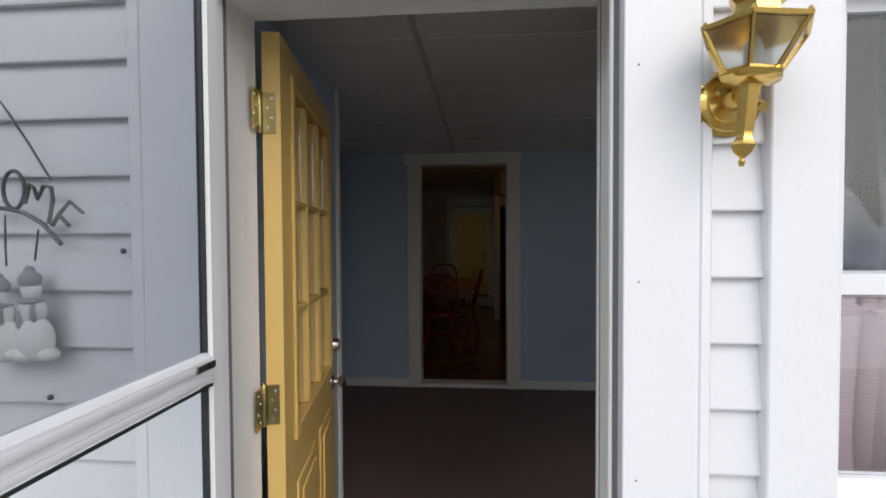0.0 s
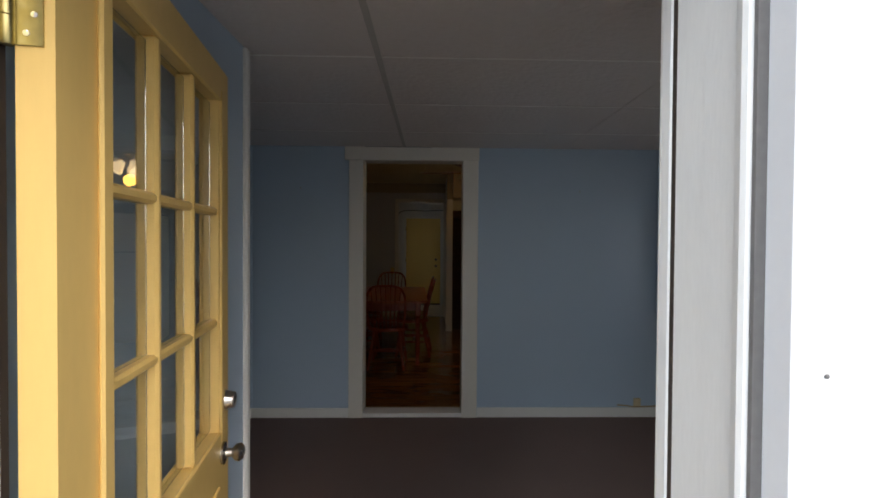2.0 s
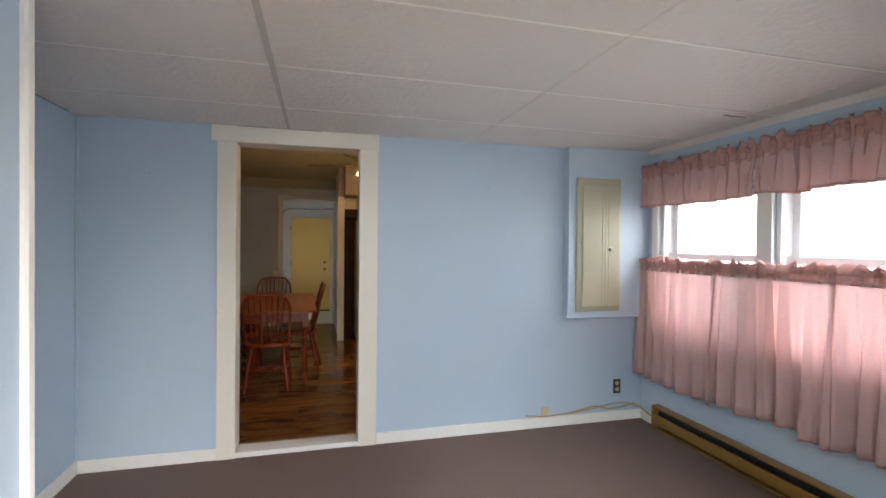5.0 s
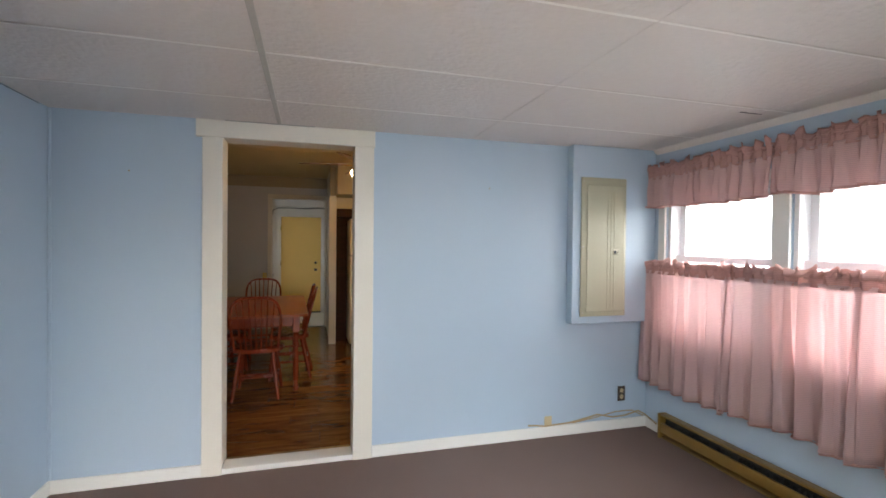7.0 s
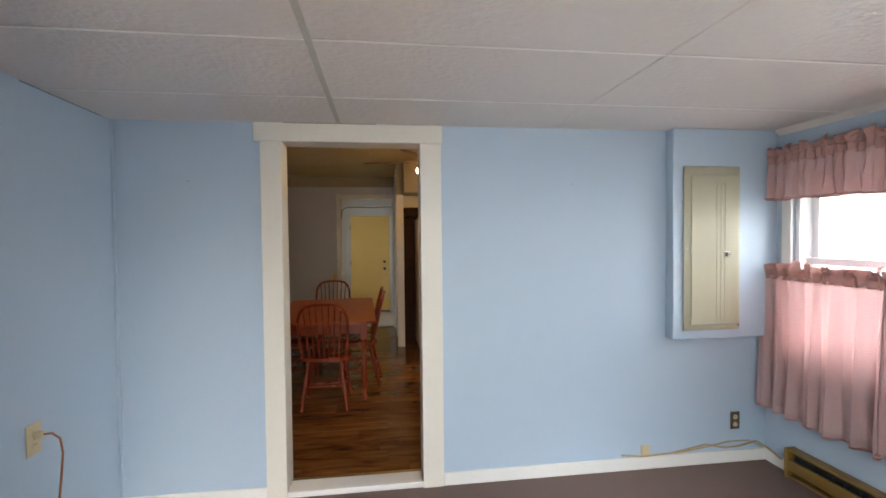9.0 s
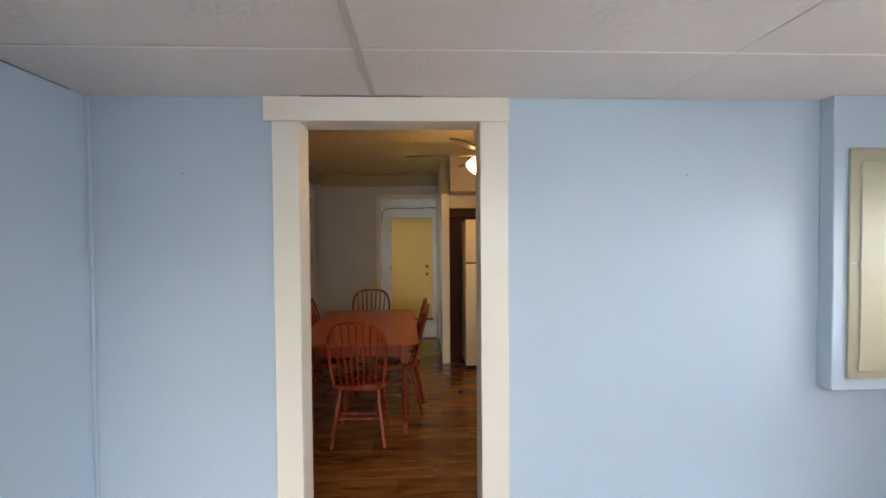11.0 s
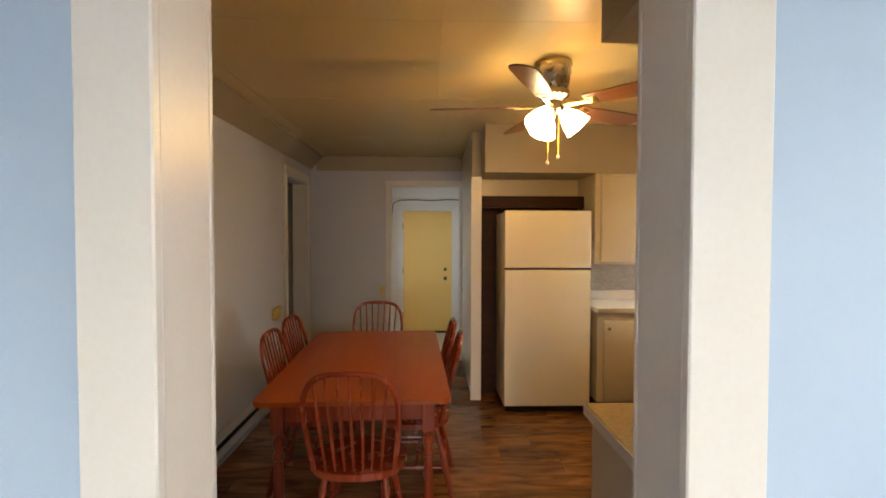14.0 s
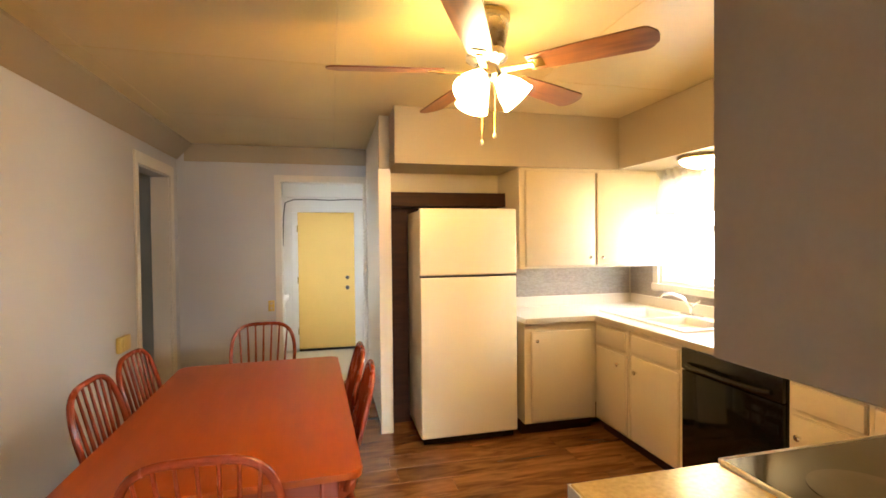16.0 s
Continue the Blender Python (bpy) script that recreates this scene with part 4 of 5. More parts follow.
def breaker_panel():
    ob = base("breaker_panel", pose(1.892, 4.519, 0.893), "olive grey metal breaker panel on a blue wall", "breaker panel")
    w, h = 0.382, 1.022
    part("cover", new_box(0, w, -0.014, 0, 0, h, 0.006, 2), PANEL, ob)
    door = part("door", new_box(0.046, w - 0.018, -0.021, -0.0145, 0.035, h - 0.055, 0.003), PANEL, ob)
    for k in range(3):
        part("rib", new_box(0.215 + k * 0.028, 0.225 + k * 0.028, -0.0235, -0.0212, 0.06, h - 0.10, 0.001), PANEL, door)
    part("latch", new_box(0.262, 0.312, -0.027, -0.0215, 0.455, 0.493, 0.003), PANEL, door, "small metal latch plate")
    part("latch_slot", new_box(0.268, 0.290, -0.0285, -0.0272, 0.462, 0.486), RUBBER, door)
    part("latch_button", lathe([(0.004, 0), (0.003, 0.002)], 8, pose(0.302, -0.0272, 0.474, 90)), RUBBER, door)
    for z in (0.06, h - 0.10, 0.51):
        part("hinge", tube([(0.044, -0.018, z - 0.02), (0.044, -0.018, z + 0.02)], 0.004), PANEL, ob)
    for x, z in ((0.018, 0.03), (w - 0.010, 0.03), (0.018, h - 0.03), (w - 0.010, h - 0.03), (0.018, h / 2)):
        part("screw", lathe([(0.006, 0), (0.005, 0.002), (0.001, 0.003)], 10, pose(x, -0.0142, z, 90)), NICKEL, ob)


breaker_panel()


def wall_outlet(m, mat, insert, label, w=0.066, h=0.115):
    ob = base("wall_outlet", m, label, "outlet")
    part("cover_plate", new_box(-w / 2, w / 2, -0.006, 0, -h / 2, h / 2, 0.003, 2), mat, ob)
    for z in (-0.024, 0.024):
        s = part("socket", lathe([(0.0155, 0), (0.0155, 0.0025), (0.013, 0.003)], 18, pose(0, -0.0062, z, 90)), insert, ob)
        for x in (-0.006, 0.006):
            part("slot", new_box(x - 0.001, x + 0.001, -0.0098, -0.0093, z - 0.002, z + 0.006), RUBBER, s)
    part("screw", lathe([(0.003, 0), (0.002, 0.0015)], 8, pose(0, -0.0062, 0, 90)), DULL_BRASS, ob)
    return ob


wall_outlet(pose(2.322, 4.598, 0.272), BROWN_PLASTIC, BEIGE, "brown wall outlet with ivory sockets below the breaker panel")
wall_outlet(pose(-1.399, 3.96, 0.68, 0, 0, -90) @ Matrix.Diagonal((-1, -1, 1, 1)), BEIGE, BEIGE, "ivory wall outlet with a plug in it", 0.082, 0.13)
plug = base("power_cord", pose(-1.39, 3.955, 0.70), "orange-brown power cord plugged in and hanging down", "cord")
part("plug", new_box(0.002, 0.035, -0.014, 0.014, -0.014, 0.014, 0.005, 2), BEIGE, plug)
part("cord", tube([(0.034, 0, 0), (0.055, 0.02, -0.005), (0.065, 0.05, -0.04), (0.062, 0.07, -0.11), (0.055, 0.065, -0.22), (0.05, 0.05, -0.35), (0.055, 0.03, -0.48), (0.07, 0.0, -0.60), (0.10, -0.05, -0.688), (0.13, -0.20, -0.693), (0.06, -0.45, -0.693)], 0.0045), CORD, plug)
cable = base("phone_cable", pose(1.69, 4.597, 0.12), "tan cable running from a small wall plate along the baseboard", "cable")
part("wall_plate", new_box(-0.029, 0.029, -0.012, 0, -0.033, 0.033, 0.004, 2), BEIGE, cable)
part("wire", tube([(-0.16, -0.006, -0.022), (-0.10, -0.007, -0.026), (-0.03, -0.012, -0.036), (0.05, -0.010, -0.034), (0.18, -0.008, -0.03), (0.30, -0.008, -0.012), (0.42, -0.008, 0.010), (0.55, -0.008, -0.022), (0.66, -0.009, -0.018), (0.78, -0.010, 0.008), (0.83, -0.03, -0.02), (0.835, -0.15, -0.05)], 0.006), TAN, cable)
part("wire", tube([(0.20, -0.014, -0.032), (0.40, -0.013, -0.008), (0.58, -0.013, 0.020), (0.72, -0.013, 0.018), (0.82, -0.02, -0.03)], 0.0045), TAN, cable)
for x, z in ((1.21, 1.81), (-1.01, 1.82)):
    whole("nail", lathe([(0.004, 0), (0.004, 0.003), (0.001, 0.004)], 8, pose(x, 4.599, z, 90)), DULL_BRASS, "small bare nail stuck in the blue wall", "nail")


# ---- porch things ----
def lantern():
    ob = base("wall_lantern", pose(0.518, 1.262, 1.61, 0, 5), "polished brass carriage lantern on white siding", "wall lamp")
    part("backplate", lathe([(0.062, 0), (0.062, 0.005), (0.054, 0.010), (0.052, 0.016), (0.042, 0.020), (0.040, 0.027), (0.020, 0.032), (0.014, 0.05)], 28, pose(-0.015, 0.0, 0.02, 90)), BRASS, ob)
    part("arm", tube([(-0.012, -0.03, 0.02), (-0.005, -0.075, 0.0), (0.0, -0.10, -0.01)], 0.009), BRASS, ob)
    c = Vector((-0.028, -0.105, 0.006))
    part("stem", lathe([(0.004, -0.118), (0.006, -0.11), (0.003, -0.105), (0.015, -0.095), (0.021, -0.084), (0.014, -0.074), (0.012, -0.066), (0.014, -0.06), (0.018, 0.008), (0.020, 0.014)], 6, Matrix.Translation(c)), BRASS, ob)
    part("cage_base", lathe([(0.026, 0.014), (0.047, 0.024), (0.051, 0.030), (0.047, 0.036)], 6, Matrix.Translation(c)), BRASS, ob)
    top, bot, zt, zb = 0.080, 0.043, 0.100, 0.036
    for k in range(6):
        a, b = radians(60 * k), radians(60 * k + 60)
        p, q = (c + Vector((bot * math.cos(a), bot * math.sin(a), zb)), c + Vector((top * math.cos(a), top * math.sin(a), zt)))
        part("cage_bar", tube([p, q], 0.004, 6), BRASS, ob)
        part("finial", lathe([(0.002, -0.006), (0.006, 0.0), (0.002, 0.008)], 8, Matrix.Translation(q + Vector((0, 0, 0.006)))), BRASS, ob)
        bm = bmesh.new()
        p2, q2 = (c + Vector((bot * math.cos(b), bot * math.sin(b), zb)), c + Vector((top * math.cos(b), top * math.sin(b), zt)))
        inn = [v - (v - c - Vector((0, 0, v.z - c.z))).normalized() * 0.003 for v in (p, p2, q2, q)]
        outer = [bm.verts.new(v) for v in (p, p2, q2, q)]
        inner = [bm.verts.new(v) for v in inn]
        bm.faces.new(outer)
        bm.faces.new(list(reversed(inner)))
        for i in range(4):
            bm.faces.new((outer[i], inner[i], inner[(i + 1) % 4], outer[(i + 1) % 4]))
        part("glass_panel", bm, FROST, ob)
    part("roof", lathe([(0.085, 0.099), (0.087, 0.106), (0.064, 0.116), (0.038, 0.122), (0.034, 0.146), (0.048, 0.158), (0.030, 0.184), (0.008, 0.196), (0.004, 0.218)], 6, Matrix.Translation(c)), BRASS, ob)
    part("bulb_sleeve", lathe([(0.012, 0.036), (0.012, 0.062), (0.015, 0.074), (0.009, 0.090), (0.003, 0.097)], 12, Matrix.Translation(c)), CREAM, ob)


lantern()


def sign():
    ob = base("welcome_sign", pose(-0.95, 1.240, 1.675), "grey wire sign of letters on a cord hung on the siding", "sign")

    def px(x, y, d=0.0):
        return Vector((0.0012 * x, -d, -0.00119 * (y - 172)))
    part("cord", tube([px(-55, 300), px(0, 172), px(20, 200), px(55, 252), px(92, 312)], 0.0025), WIRE, ob)
    part("hoop", tube([px(-90, 385), px(-45, 362), px(0, 360), px(40, 368), px(75, 388), px(108, 424)], 0.0045), WIRE, ob)
    part("letter", tube([px(22 + 20 * math.cos(t), 328 + 33 * math.sin(t)) for t in [k * 2 * math.pi / 20 for k in range(21)]], 0.004), WIRE, ob)
    part("letter", tube([px(42, 352), px(52, 318), px(60, 325), px(66, 345), px(78, 322), px(92, 325), px(95, 345), px(86, 388)], 0.004), WIRE, ob)
    part("letter", tube([px(150, 370), px(126, 350), px(105, 372), px(92, 392)], 0.004), WIRE, ob)
    part("letter", tube([px(105, 372), px(124, 392)], 0.004), WIRE, ob)
    part("link", tube([px(66, 398), px(62, 425), px(58, 452)], 0.002), WIRE, ob)
    part("link", tube([px(4, 372), px(3, 430), px(4, 462)], 0.002), WIRE, ob)


sign()


def ornament():
    """A flat painted ornament of two rounded figures in grey caps and scarves."""
    bm = bmesh.new()

    def blob(x, z, rx, rz, depth=0.012, shade=0):
        made = bmesh.ops.create_uvsphere(bm, u_segments=18, v_segments=10, radius=1.0, matrix=Matrix.Translation((x, -depth * 0.4, z)) @ Matrix.Diagonal((rx, depth, rz, 1)))
        for face in {f for v in made["verts"] for f in v.link_faces}:
            face.material_index = shade

    for x, s in ((-0.002, 1.0), (-0.074, 0.92)):
        blob(x, 0.150 * s, 0.021, 0.022, 0.014)
        blob(x - 0.001, 0.172 * s, 0.024, 0.020, 0.016, 1)
        blob(x - 0.004, 0.192 * s, 0.009, 0.009, 0.010, 1)
        blob(x + 0.004, 0.108 * s, 0.030, 0.030, 0.015)
        blob(x + 0.008, 0.050 * s, 0.044, 0.048, 0.017)
        blob(x + 0.002, 0.128 * s, 0.026, 0.008, 0.018, 1)
        blob(x + 0.016, 0.105 * s, 0.007, 0.024, 0.019, 1)
        blob(x - 0.016, 0.090 * s, 0.008, 0.026, 0.018, 1)
        blob(x + 0.036, 0.018, 0.022, 0.016, 0.016)
        blob(x - 0.020, 0.014, 0.024, 0.014, 0.016)
    ob = whole("hanging_ornament", bm, [ORNAMENT, ORNAMENT_GREY], "white and grey painted plaque of two rounded figures", "ornament")
    ob.matrix_basis = pose(-0.880, 1.237, 1.130)


ornament()
for x, z in ((-0.875, 1.047), (-0.70, 1.36)):
    whole("nail", lathe([(0.006, 0), (0.006, 0.004), (0.002, 0.007)], 8, pose(x, 1.262, z, 90)), WIRE, "dark nail head in the siding", "nail")
for x, z in ((0.345, 1.30), (0.342, 0.92), (0.343, 1.705)):
    whole("nail", lathe([(0.002, 0), (0.002, 0.001), (0.001, 0.0015)], 8, pose(x, 1.2455, z, 90)), WIRE, "small nail head in the white board", "nail")


# ---- dining furniture ----
def dining_table():
    ob = base("dining_table", pose(-0.515, 6.915, 0, 0, 0, 2.1), "red-stained wooden farmhouse table with turned legs", "table")
    w, d = 0.945, 1.645
    top = new("tabletop", mesh_of("tabletop", prism(rounded(-w / 2, w / 2, -d / 2, d / 2, 0.045), 0.712, 0.735, 0.007), TABLE, False))
    top.parent = ob
    tagged(top, "smooth red-brown tabletop")
    ix, iy = w / 2 - 0.11, d / 2 - 0.075
    for s in (-1, 1):
        part("apron", new_box(-ix + 0.032, ix - 0.032, s * iy - 0.011, s * iy + 0.011, 0.615, 0.711, 0.003), CHAIRW, ob)
        part("apron", new_box(s * ix - 0.011, s * ix + 0.011, -iy + 0.032, iy - 0.032, 0.615, 0.711, 0.003), CHAIRW, ob)
        for u in (-1, 1):
            leg = new_box(s * ix - 0.031, s * ix + 0.031, u * iy - 0.031, u * iy + 0.031, 0.56, 0.7115, 0.004)
            lathe([(0.018, 0.0), (0.024, 0.012), (0.026, 0.03), (0.018, 0.055), (0.017, 0.07), (0.023, 0.10), (0.026, 0.22), (0.024, 0.34), (0.020, 0.40), (0.018, 0.425), (0.029, 0.44), (0.029, 0.455), (0.019, 0.468), (0.022, 0.485), (0.031, 0.51), (0.028, 0.535), (0.019, 0.545), (0.027, 0.559)], 18, Matrix.Translation((s * ix, u * iy, 0)), leg)
            part("leg", leg, CHAIRW, ob)


dining_table()


def windsor_chair():
    """A hoop-back chair that looks along +y, with its back at -y."""
    ob = base("dining_chair", Matrix(), "red-painted Windsor chair with a hooped spindle back", "chair", "chairs round the table")
    outline = []
    for k in range(36):
        t = 2 * math.pi * k / 36
        cx, cy = math.cos(t), math.sin(t)
        outline.append((0.228 * abs(cx) ** 0.75 * (1 if cx > 0 else -1) * (1.0 + 0.06 * cy), 0.205 * abs(cy) ** 0.8 * (1 if cy > 0 else -1)))
    part("seat", prism(outline, 0.418, 0.450, 0.012), CHAIRW, ob)
    legp = [(0.012, 0), (0.014, 0.05), (0.019, 0.35), (0.020, 0.55), (0.015, 0.75), (0.019, 0.80), (0.014, 0.86), (0.016, 1.0)]
    feet = {}
    for sx in (-1, 1):
        for sy in (-1, 1):
            foot, top = Vector((sx * 0.195, sy * 0.205 - 0.02, 0)), Vector((sx * 0.135, sy * 0.125, 0.424))
            feet[sx, sy] = (foot, top)
            part("leg", between(foot, top, legp, 12), CHAIRW, ob)
    mids = {}
    for sx in (-1, 1):
        p, q = (feet[sx, -1][0].lerp(feet[sx, -1][1], 0.42), feet[sx, 1][0].lerp(feet[sx, 1][1], 0.42))
        part("stretcher", between(p, q, [(0.008, 0), (0.013, 0.5), (0.008, 1)], 10), CHAIRW, ob)
        mids[sx] = (p + q) / 2
    part("stretcher", between(mids[-1], mids[1], [(0.008, 0), (0.012, 0.5), (0.008, 1)], 10), CHAIRW, ob)
    part("stretcher", between(feet[-1, -1][0].lerp(feet[-1, -1][1], 0.47), feet[1, -1][0].lerp(feet[1, -1][1], 0.47), [(0.008, 0), (0.012, 0.5), (0.008, 1)], 10), CHAIRW, ob)

    def on_hoop(t):
        """t from 0 to pi, right foot of the hoop to the left one."""
        z = 0.448 + 0.475 * math.sin(t) ** 0.8
        c = math.cos(t)
        x = math.copysign(abs(c) ** 0.55, c) * (0.185 + 0.085 * math.sin(t))
        return Vector((x, -0.150 - 0.125 * (z - 0.448) / 0.475, z))

    part("hoop", tube([on_hoop(math.pi * k / 36) for k in range(37)], 0.0125, 10), CHAIRW, ob)
    for k in range(7):
        f = (k - 3) / 3.0
        foot = Vector((0.125 * f, -0.165, 0.446))
        t = min((math.pi * n / 400 for n in range(20, 381)), key=lambda s: abs(on_hoop(s).x - 0.160 * f))
        part("spindle", between(foot, on_hoop(t) - Vector((0, 0, 0.004)), [(0.006, 0), (0.0085, 0.35), (0.0055, 1)], 8), CHAIRW, ob)
    return ob


first = windsor_chair()
first.matrix_basis = pose(-0.460, 6.165, 0, 0, 0, -1)
for x, y, a in ((-0.205, 6.735, 88), (-0.225, 7.15, 91), (-0.835, 6.80, -89), (-0.865, 7.31, -91), (-0.575, 7.80, 181)):
    copy_thing(first, pose(x, y, 0, 0, 0, a))


# ---- ceiling fan ----
def ceiling_fan():
    ob = base("ceiling_fan", pose(0.560, 6.48, 2.472), "flush ceiling fan with walnut blades and lit glass shades", "ceiling fan")
    part("canopy", lathe([(0.085, 0), (0.102, -0.004), (0.104, -0.020), (0.094, -0.030)], 32), DULL_BRASS, ob)
    part("motor_housing", lathe([(0.094, -0.0305), (0.096, -0.04), (0.098, -0.06), (0.090, -0.10), (0.078, -0.135), (0.074, -0.15), (0.082, -0.157), (0.090, -0.17), (0.090, -0.19), (0.060, -0.208), (0.05, -0.215)], 32), NICKEL, ob, "brushed metal motor housing")
    part("light_hub", lathe([(0.045, -0.2155), (0.052, -0.225), (0.054, -0.262), (0.040, -0.285), (0.014, -0.295), (0.008, -0.31)], 24), NICKEL, ob)
    for k in range(5):
        a = 28 + 72 * k
        m = pose(0, 0, -0.240, 0, 0, a) @ pose(0, 0, 0, -13)
        out = [(0.190, -0.050), (0.42, -0.064), (0.635, -0.069), (0.655, -0.062), (0.682, -0.030), (0.686, 0.0), (0.682, 0.030), (0.655, 0.062), (0.635, 0.069), (0.42, 0.064), (0.190, 0.050)]
        blade = part("blade", prism(out, -0.003, 0.004), BLADE, ob)
        blade.matrix_basis = m
        bm = new_box(0.07, 0.215, -0.016, 0.016, -0.013, -0.004, 0.003)
        box(bm, 0.195, 0.255, -0.030, 0.030, -0.0075, -0.0035, 0.0015)
        part("bracket", bm, BRASS, blade, "brass blade iron")
    for k in range(3):
        a = radians(222 + 120 * k)
        d = Vector((math.cos(a), math.sin(a), 0))
        p = d * 0.036 + Vector((0, 0, -0.248))
        axis = (d * 0.66 + Vector((0, 0, -0.75))).normalized()
        m = Matrix.Translation(p) @ axis.to_track_quat("Z", "Y").to_matrix().to_4x4()
        part("socket_cup", lathe([(0.016, 0), (0.024, 0.012), (0.028, 0.034)], 18, m), NICKEL, ob)
        prof = [(0.030, 0.030), (0.034, 0.045), (0.052, 0.075), (0.066, 0.11), (0.070, 0.135), (0.078, 0.152), (0.074, 0.152), (0.062, 0.11), (0.046, 0.075), (0.028, 0.045)]
        part("shade", lathe(prof, 26, m), SHADE, ob, "lit frosted glass tulip shade")
    for x, y, l in ((-0.035, -0.03, 0.235), (0.02, -0.04, 0.205)):
        part("pull_chain", tube([(x, y, -0.285), (x, y, -0.305 - l)], 0.0016, 6), BRASS, ob)
        part("chain_fob", lathe([(0.002, -0.330 - l), (0.009, -0.325 - l), (0.009, -0.317 - l), (0.002, -0.303 - l)], 10, Matrix.Translation((x, y, 0))), CREAM, ob)


ceiling_fan()


# ---- kitchen ----
def fridge():
    ob = base("refrigerator", pose(0.512, 7.825, 0), "cream top-freezer refrigerator with textured doors", "refrigerator")
    w, d, h = 0.738, 0.72, 1.735
    part("body", new_box(0.004, w - 0.004, 0.075, d, 0.05, h - 0.012, 0.006, 2), FRIDGE, ob)
    part("gasket", new_box(0.012, w - 0.012, 0.060, 0.0745, 0.09, h - 0.02), RUBBER, ob)
    part("freezer_door", new_box(0, w, 0, 0.060, 1.247, h, 0.012, 3), FRIDGE, ob)
    part("fridge_door", new_box(0, w, 0, 0.060, 0.065, 1.232, 0.012, 3), FRIDGE, ob)
    part("split_strip", new_box(0.006, w - 0.003, 0.008, 0.0595, 1.2325, 1.2465), RUBBER, ob)
    part("handle_recess", new_box(w + 0.0003, w + 0.004, 0.01, 0.05, 1.08, 1.23, 0.001), RUBBER, ob)
    part("grille", new_box(0.02, w - 0.02, 0.035, 0.074, 0.012, 0.062, 0.003), BLACK, ob, "black toe grille")
    for x in (0.06, w - 0.06):
        part("foot", lathe([(0.02, 0), (0.02, 0.012), (0.012, 0.0121), (0.012, 0.05)], 12, Matrix.Translation((x, 0.10, 0))), BLACK, ob)
        part("foot", lathe([(0.02, 0), (0.02, 0.012), (0.012, 0.0121), (0.012, 0.05)], 12, Matrix.Translation((x, d - 0.08, 0))), BLACK, ob)


fridge()
strip("trim_shelf", (0.347, 1.302, 8.18, 8.379, 1.775, 1.885), DARKWOOD, "dark brown board above the fridge", 0.004)
# added dark panel: the shadow in the fridge gap painted on the back wall
strip("trim_niche", (0.347, 1.302, 8.366, 8.379, 0.0, 1.774), DARKWOOD, "dark brown panel standing in for the shade behind the fridge", 0.004)


def knob_on(parent, m, mat=CHROME):
    part("knob", lathe([(0.006, 0), (0.005, 0.010), (0.013, 0.016), (0.015, 0.022), (0.010, 0.028), (0.002, 0.029)], 16, m), mat, parent, "small round chrome knob")


def cabinet(name, m, w, d, h, fronts, label, toe=0.0, group="", paint=CAB):
    """A cabinet unit, local x along its front, y into it; fronts: (name, x0, x1, z0, z1, knob x, knob z)."""
    ob = base(name, m, label, "cabinet", group)
    part("body", new_box(0, w, 0, d, toe, h, 0.002), paint, ob)
    if toe:
        part("plinth", new_box(0.0, w, 0.07, d, 0, toe - 0.0005), DARKWOOD, ob)
    for n, x0, x1, z0, z1, kx, kz in fronts:
        f = part(n, new_box(x0, x1, -0.018, -0.0005, z0, z1, 0.006, 2), paint, ob)
        part("edge_band", holed(x0 - 0.004, x1 + 0.004, z0 - 0.004, z1 + 0.004, -0.006, -0.0003, [(x0 + 0.004, x1 - 0.004, z0 + 0.004, z1 - 0.004)], "x"), CAB_EDGE, f, "worn edge of the front")
        if kx is not None:
            knob_on(f, pose(kx, -0.0182, kz, 90))
    return ob


cabinet("base_cabinet", pose(1.305, 7.82, 0), 0.598, 0.555, 0.868, [("door", 0.055, 0.555, 0.12, 0.800, 0.092, 0.735)], "cream painted base cabinet beside the fridge", 0.10)
# base run under the window; local x runs towards the far corner's wall
run = [(7.815, 7.385, [("drawer_front", 0.03, 0.385, 0.705, 0.835, None, None), ("door", 0.03, 0.40, 0.12, 0.675, 0.325, 0.60)], "cream painted base cabinet with a drawer"),
       (7.38, 6.88, [("drawer_front", 0.03, 0.47, 0.72, 0.835, None, None), ("door", 0.03, 0.47, 0.12, 0.695, 0.09, 0.595)], "cream painted sink base cabinet"),
       (6.225, 5.59, [("drawer_front", 0.025, 0.320, 0.735, 0.845, None, None), ("door", 0.025, 0.320, 0.12, 0.705, 0.066, 0.617), ("drawer_front", 0.352, 0.605, 0.735, 0.845, None, None), ("door", 0.352, 0.605, 0.12, 0.705, 0.56, 0.617)], "cream painted base cabinet beside the dishwasher")]
for a, b, fronts, label in run:
    cabinet("base_cabinet", pose(1.905, a, 0, 0, 0, -90), a - b - 0.004, 0.70, 0.868, fronts, label, 0.10)
cabinet("wall_cabinet", pose(1.305, 7.90, 1.275), 1.31, 0.478, 0.783, [("door", 0.05, 0.640, 0.02, 0.755, 0.59, 0.08), ("door", 0.66, 1.20, 0.02, 0.755, 0.70, 0.08)], "cream painted wall cabinet with two doors")
cabinet("wall_cabinet", pose(2.6, 5.136, 1.32, 0, 0, 180), 2.145, 0.383, 0.744, [("door", 0.03, 0.70, 0.02, 0.72, 0.66, 0.06), ("door", 0.73, 1.40, 0.02, 0.72, 0.77, 0.06), ("door", 1.43, 2.11, 0.02, 0.72, 2.05, 0.06)], "wall cabinet with a plain end, toned grey-tan for shade", paint=CAB_SHADED)


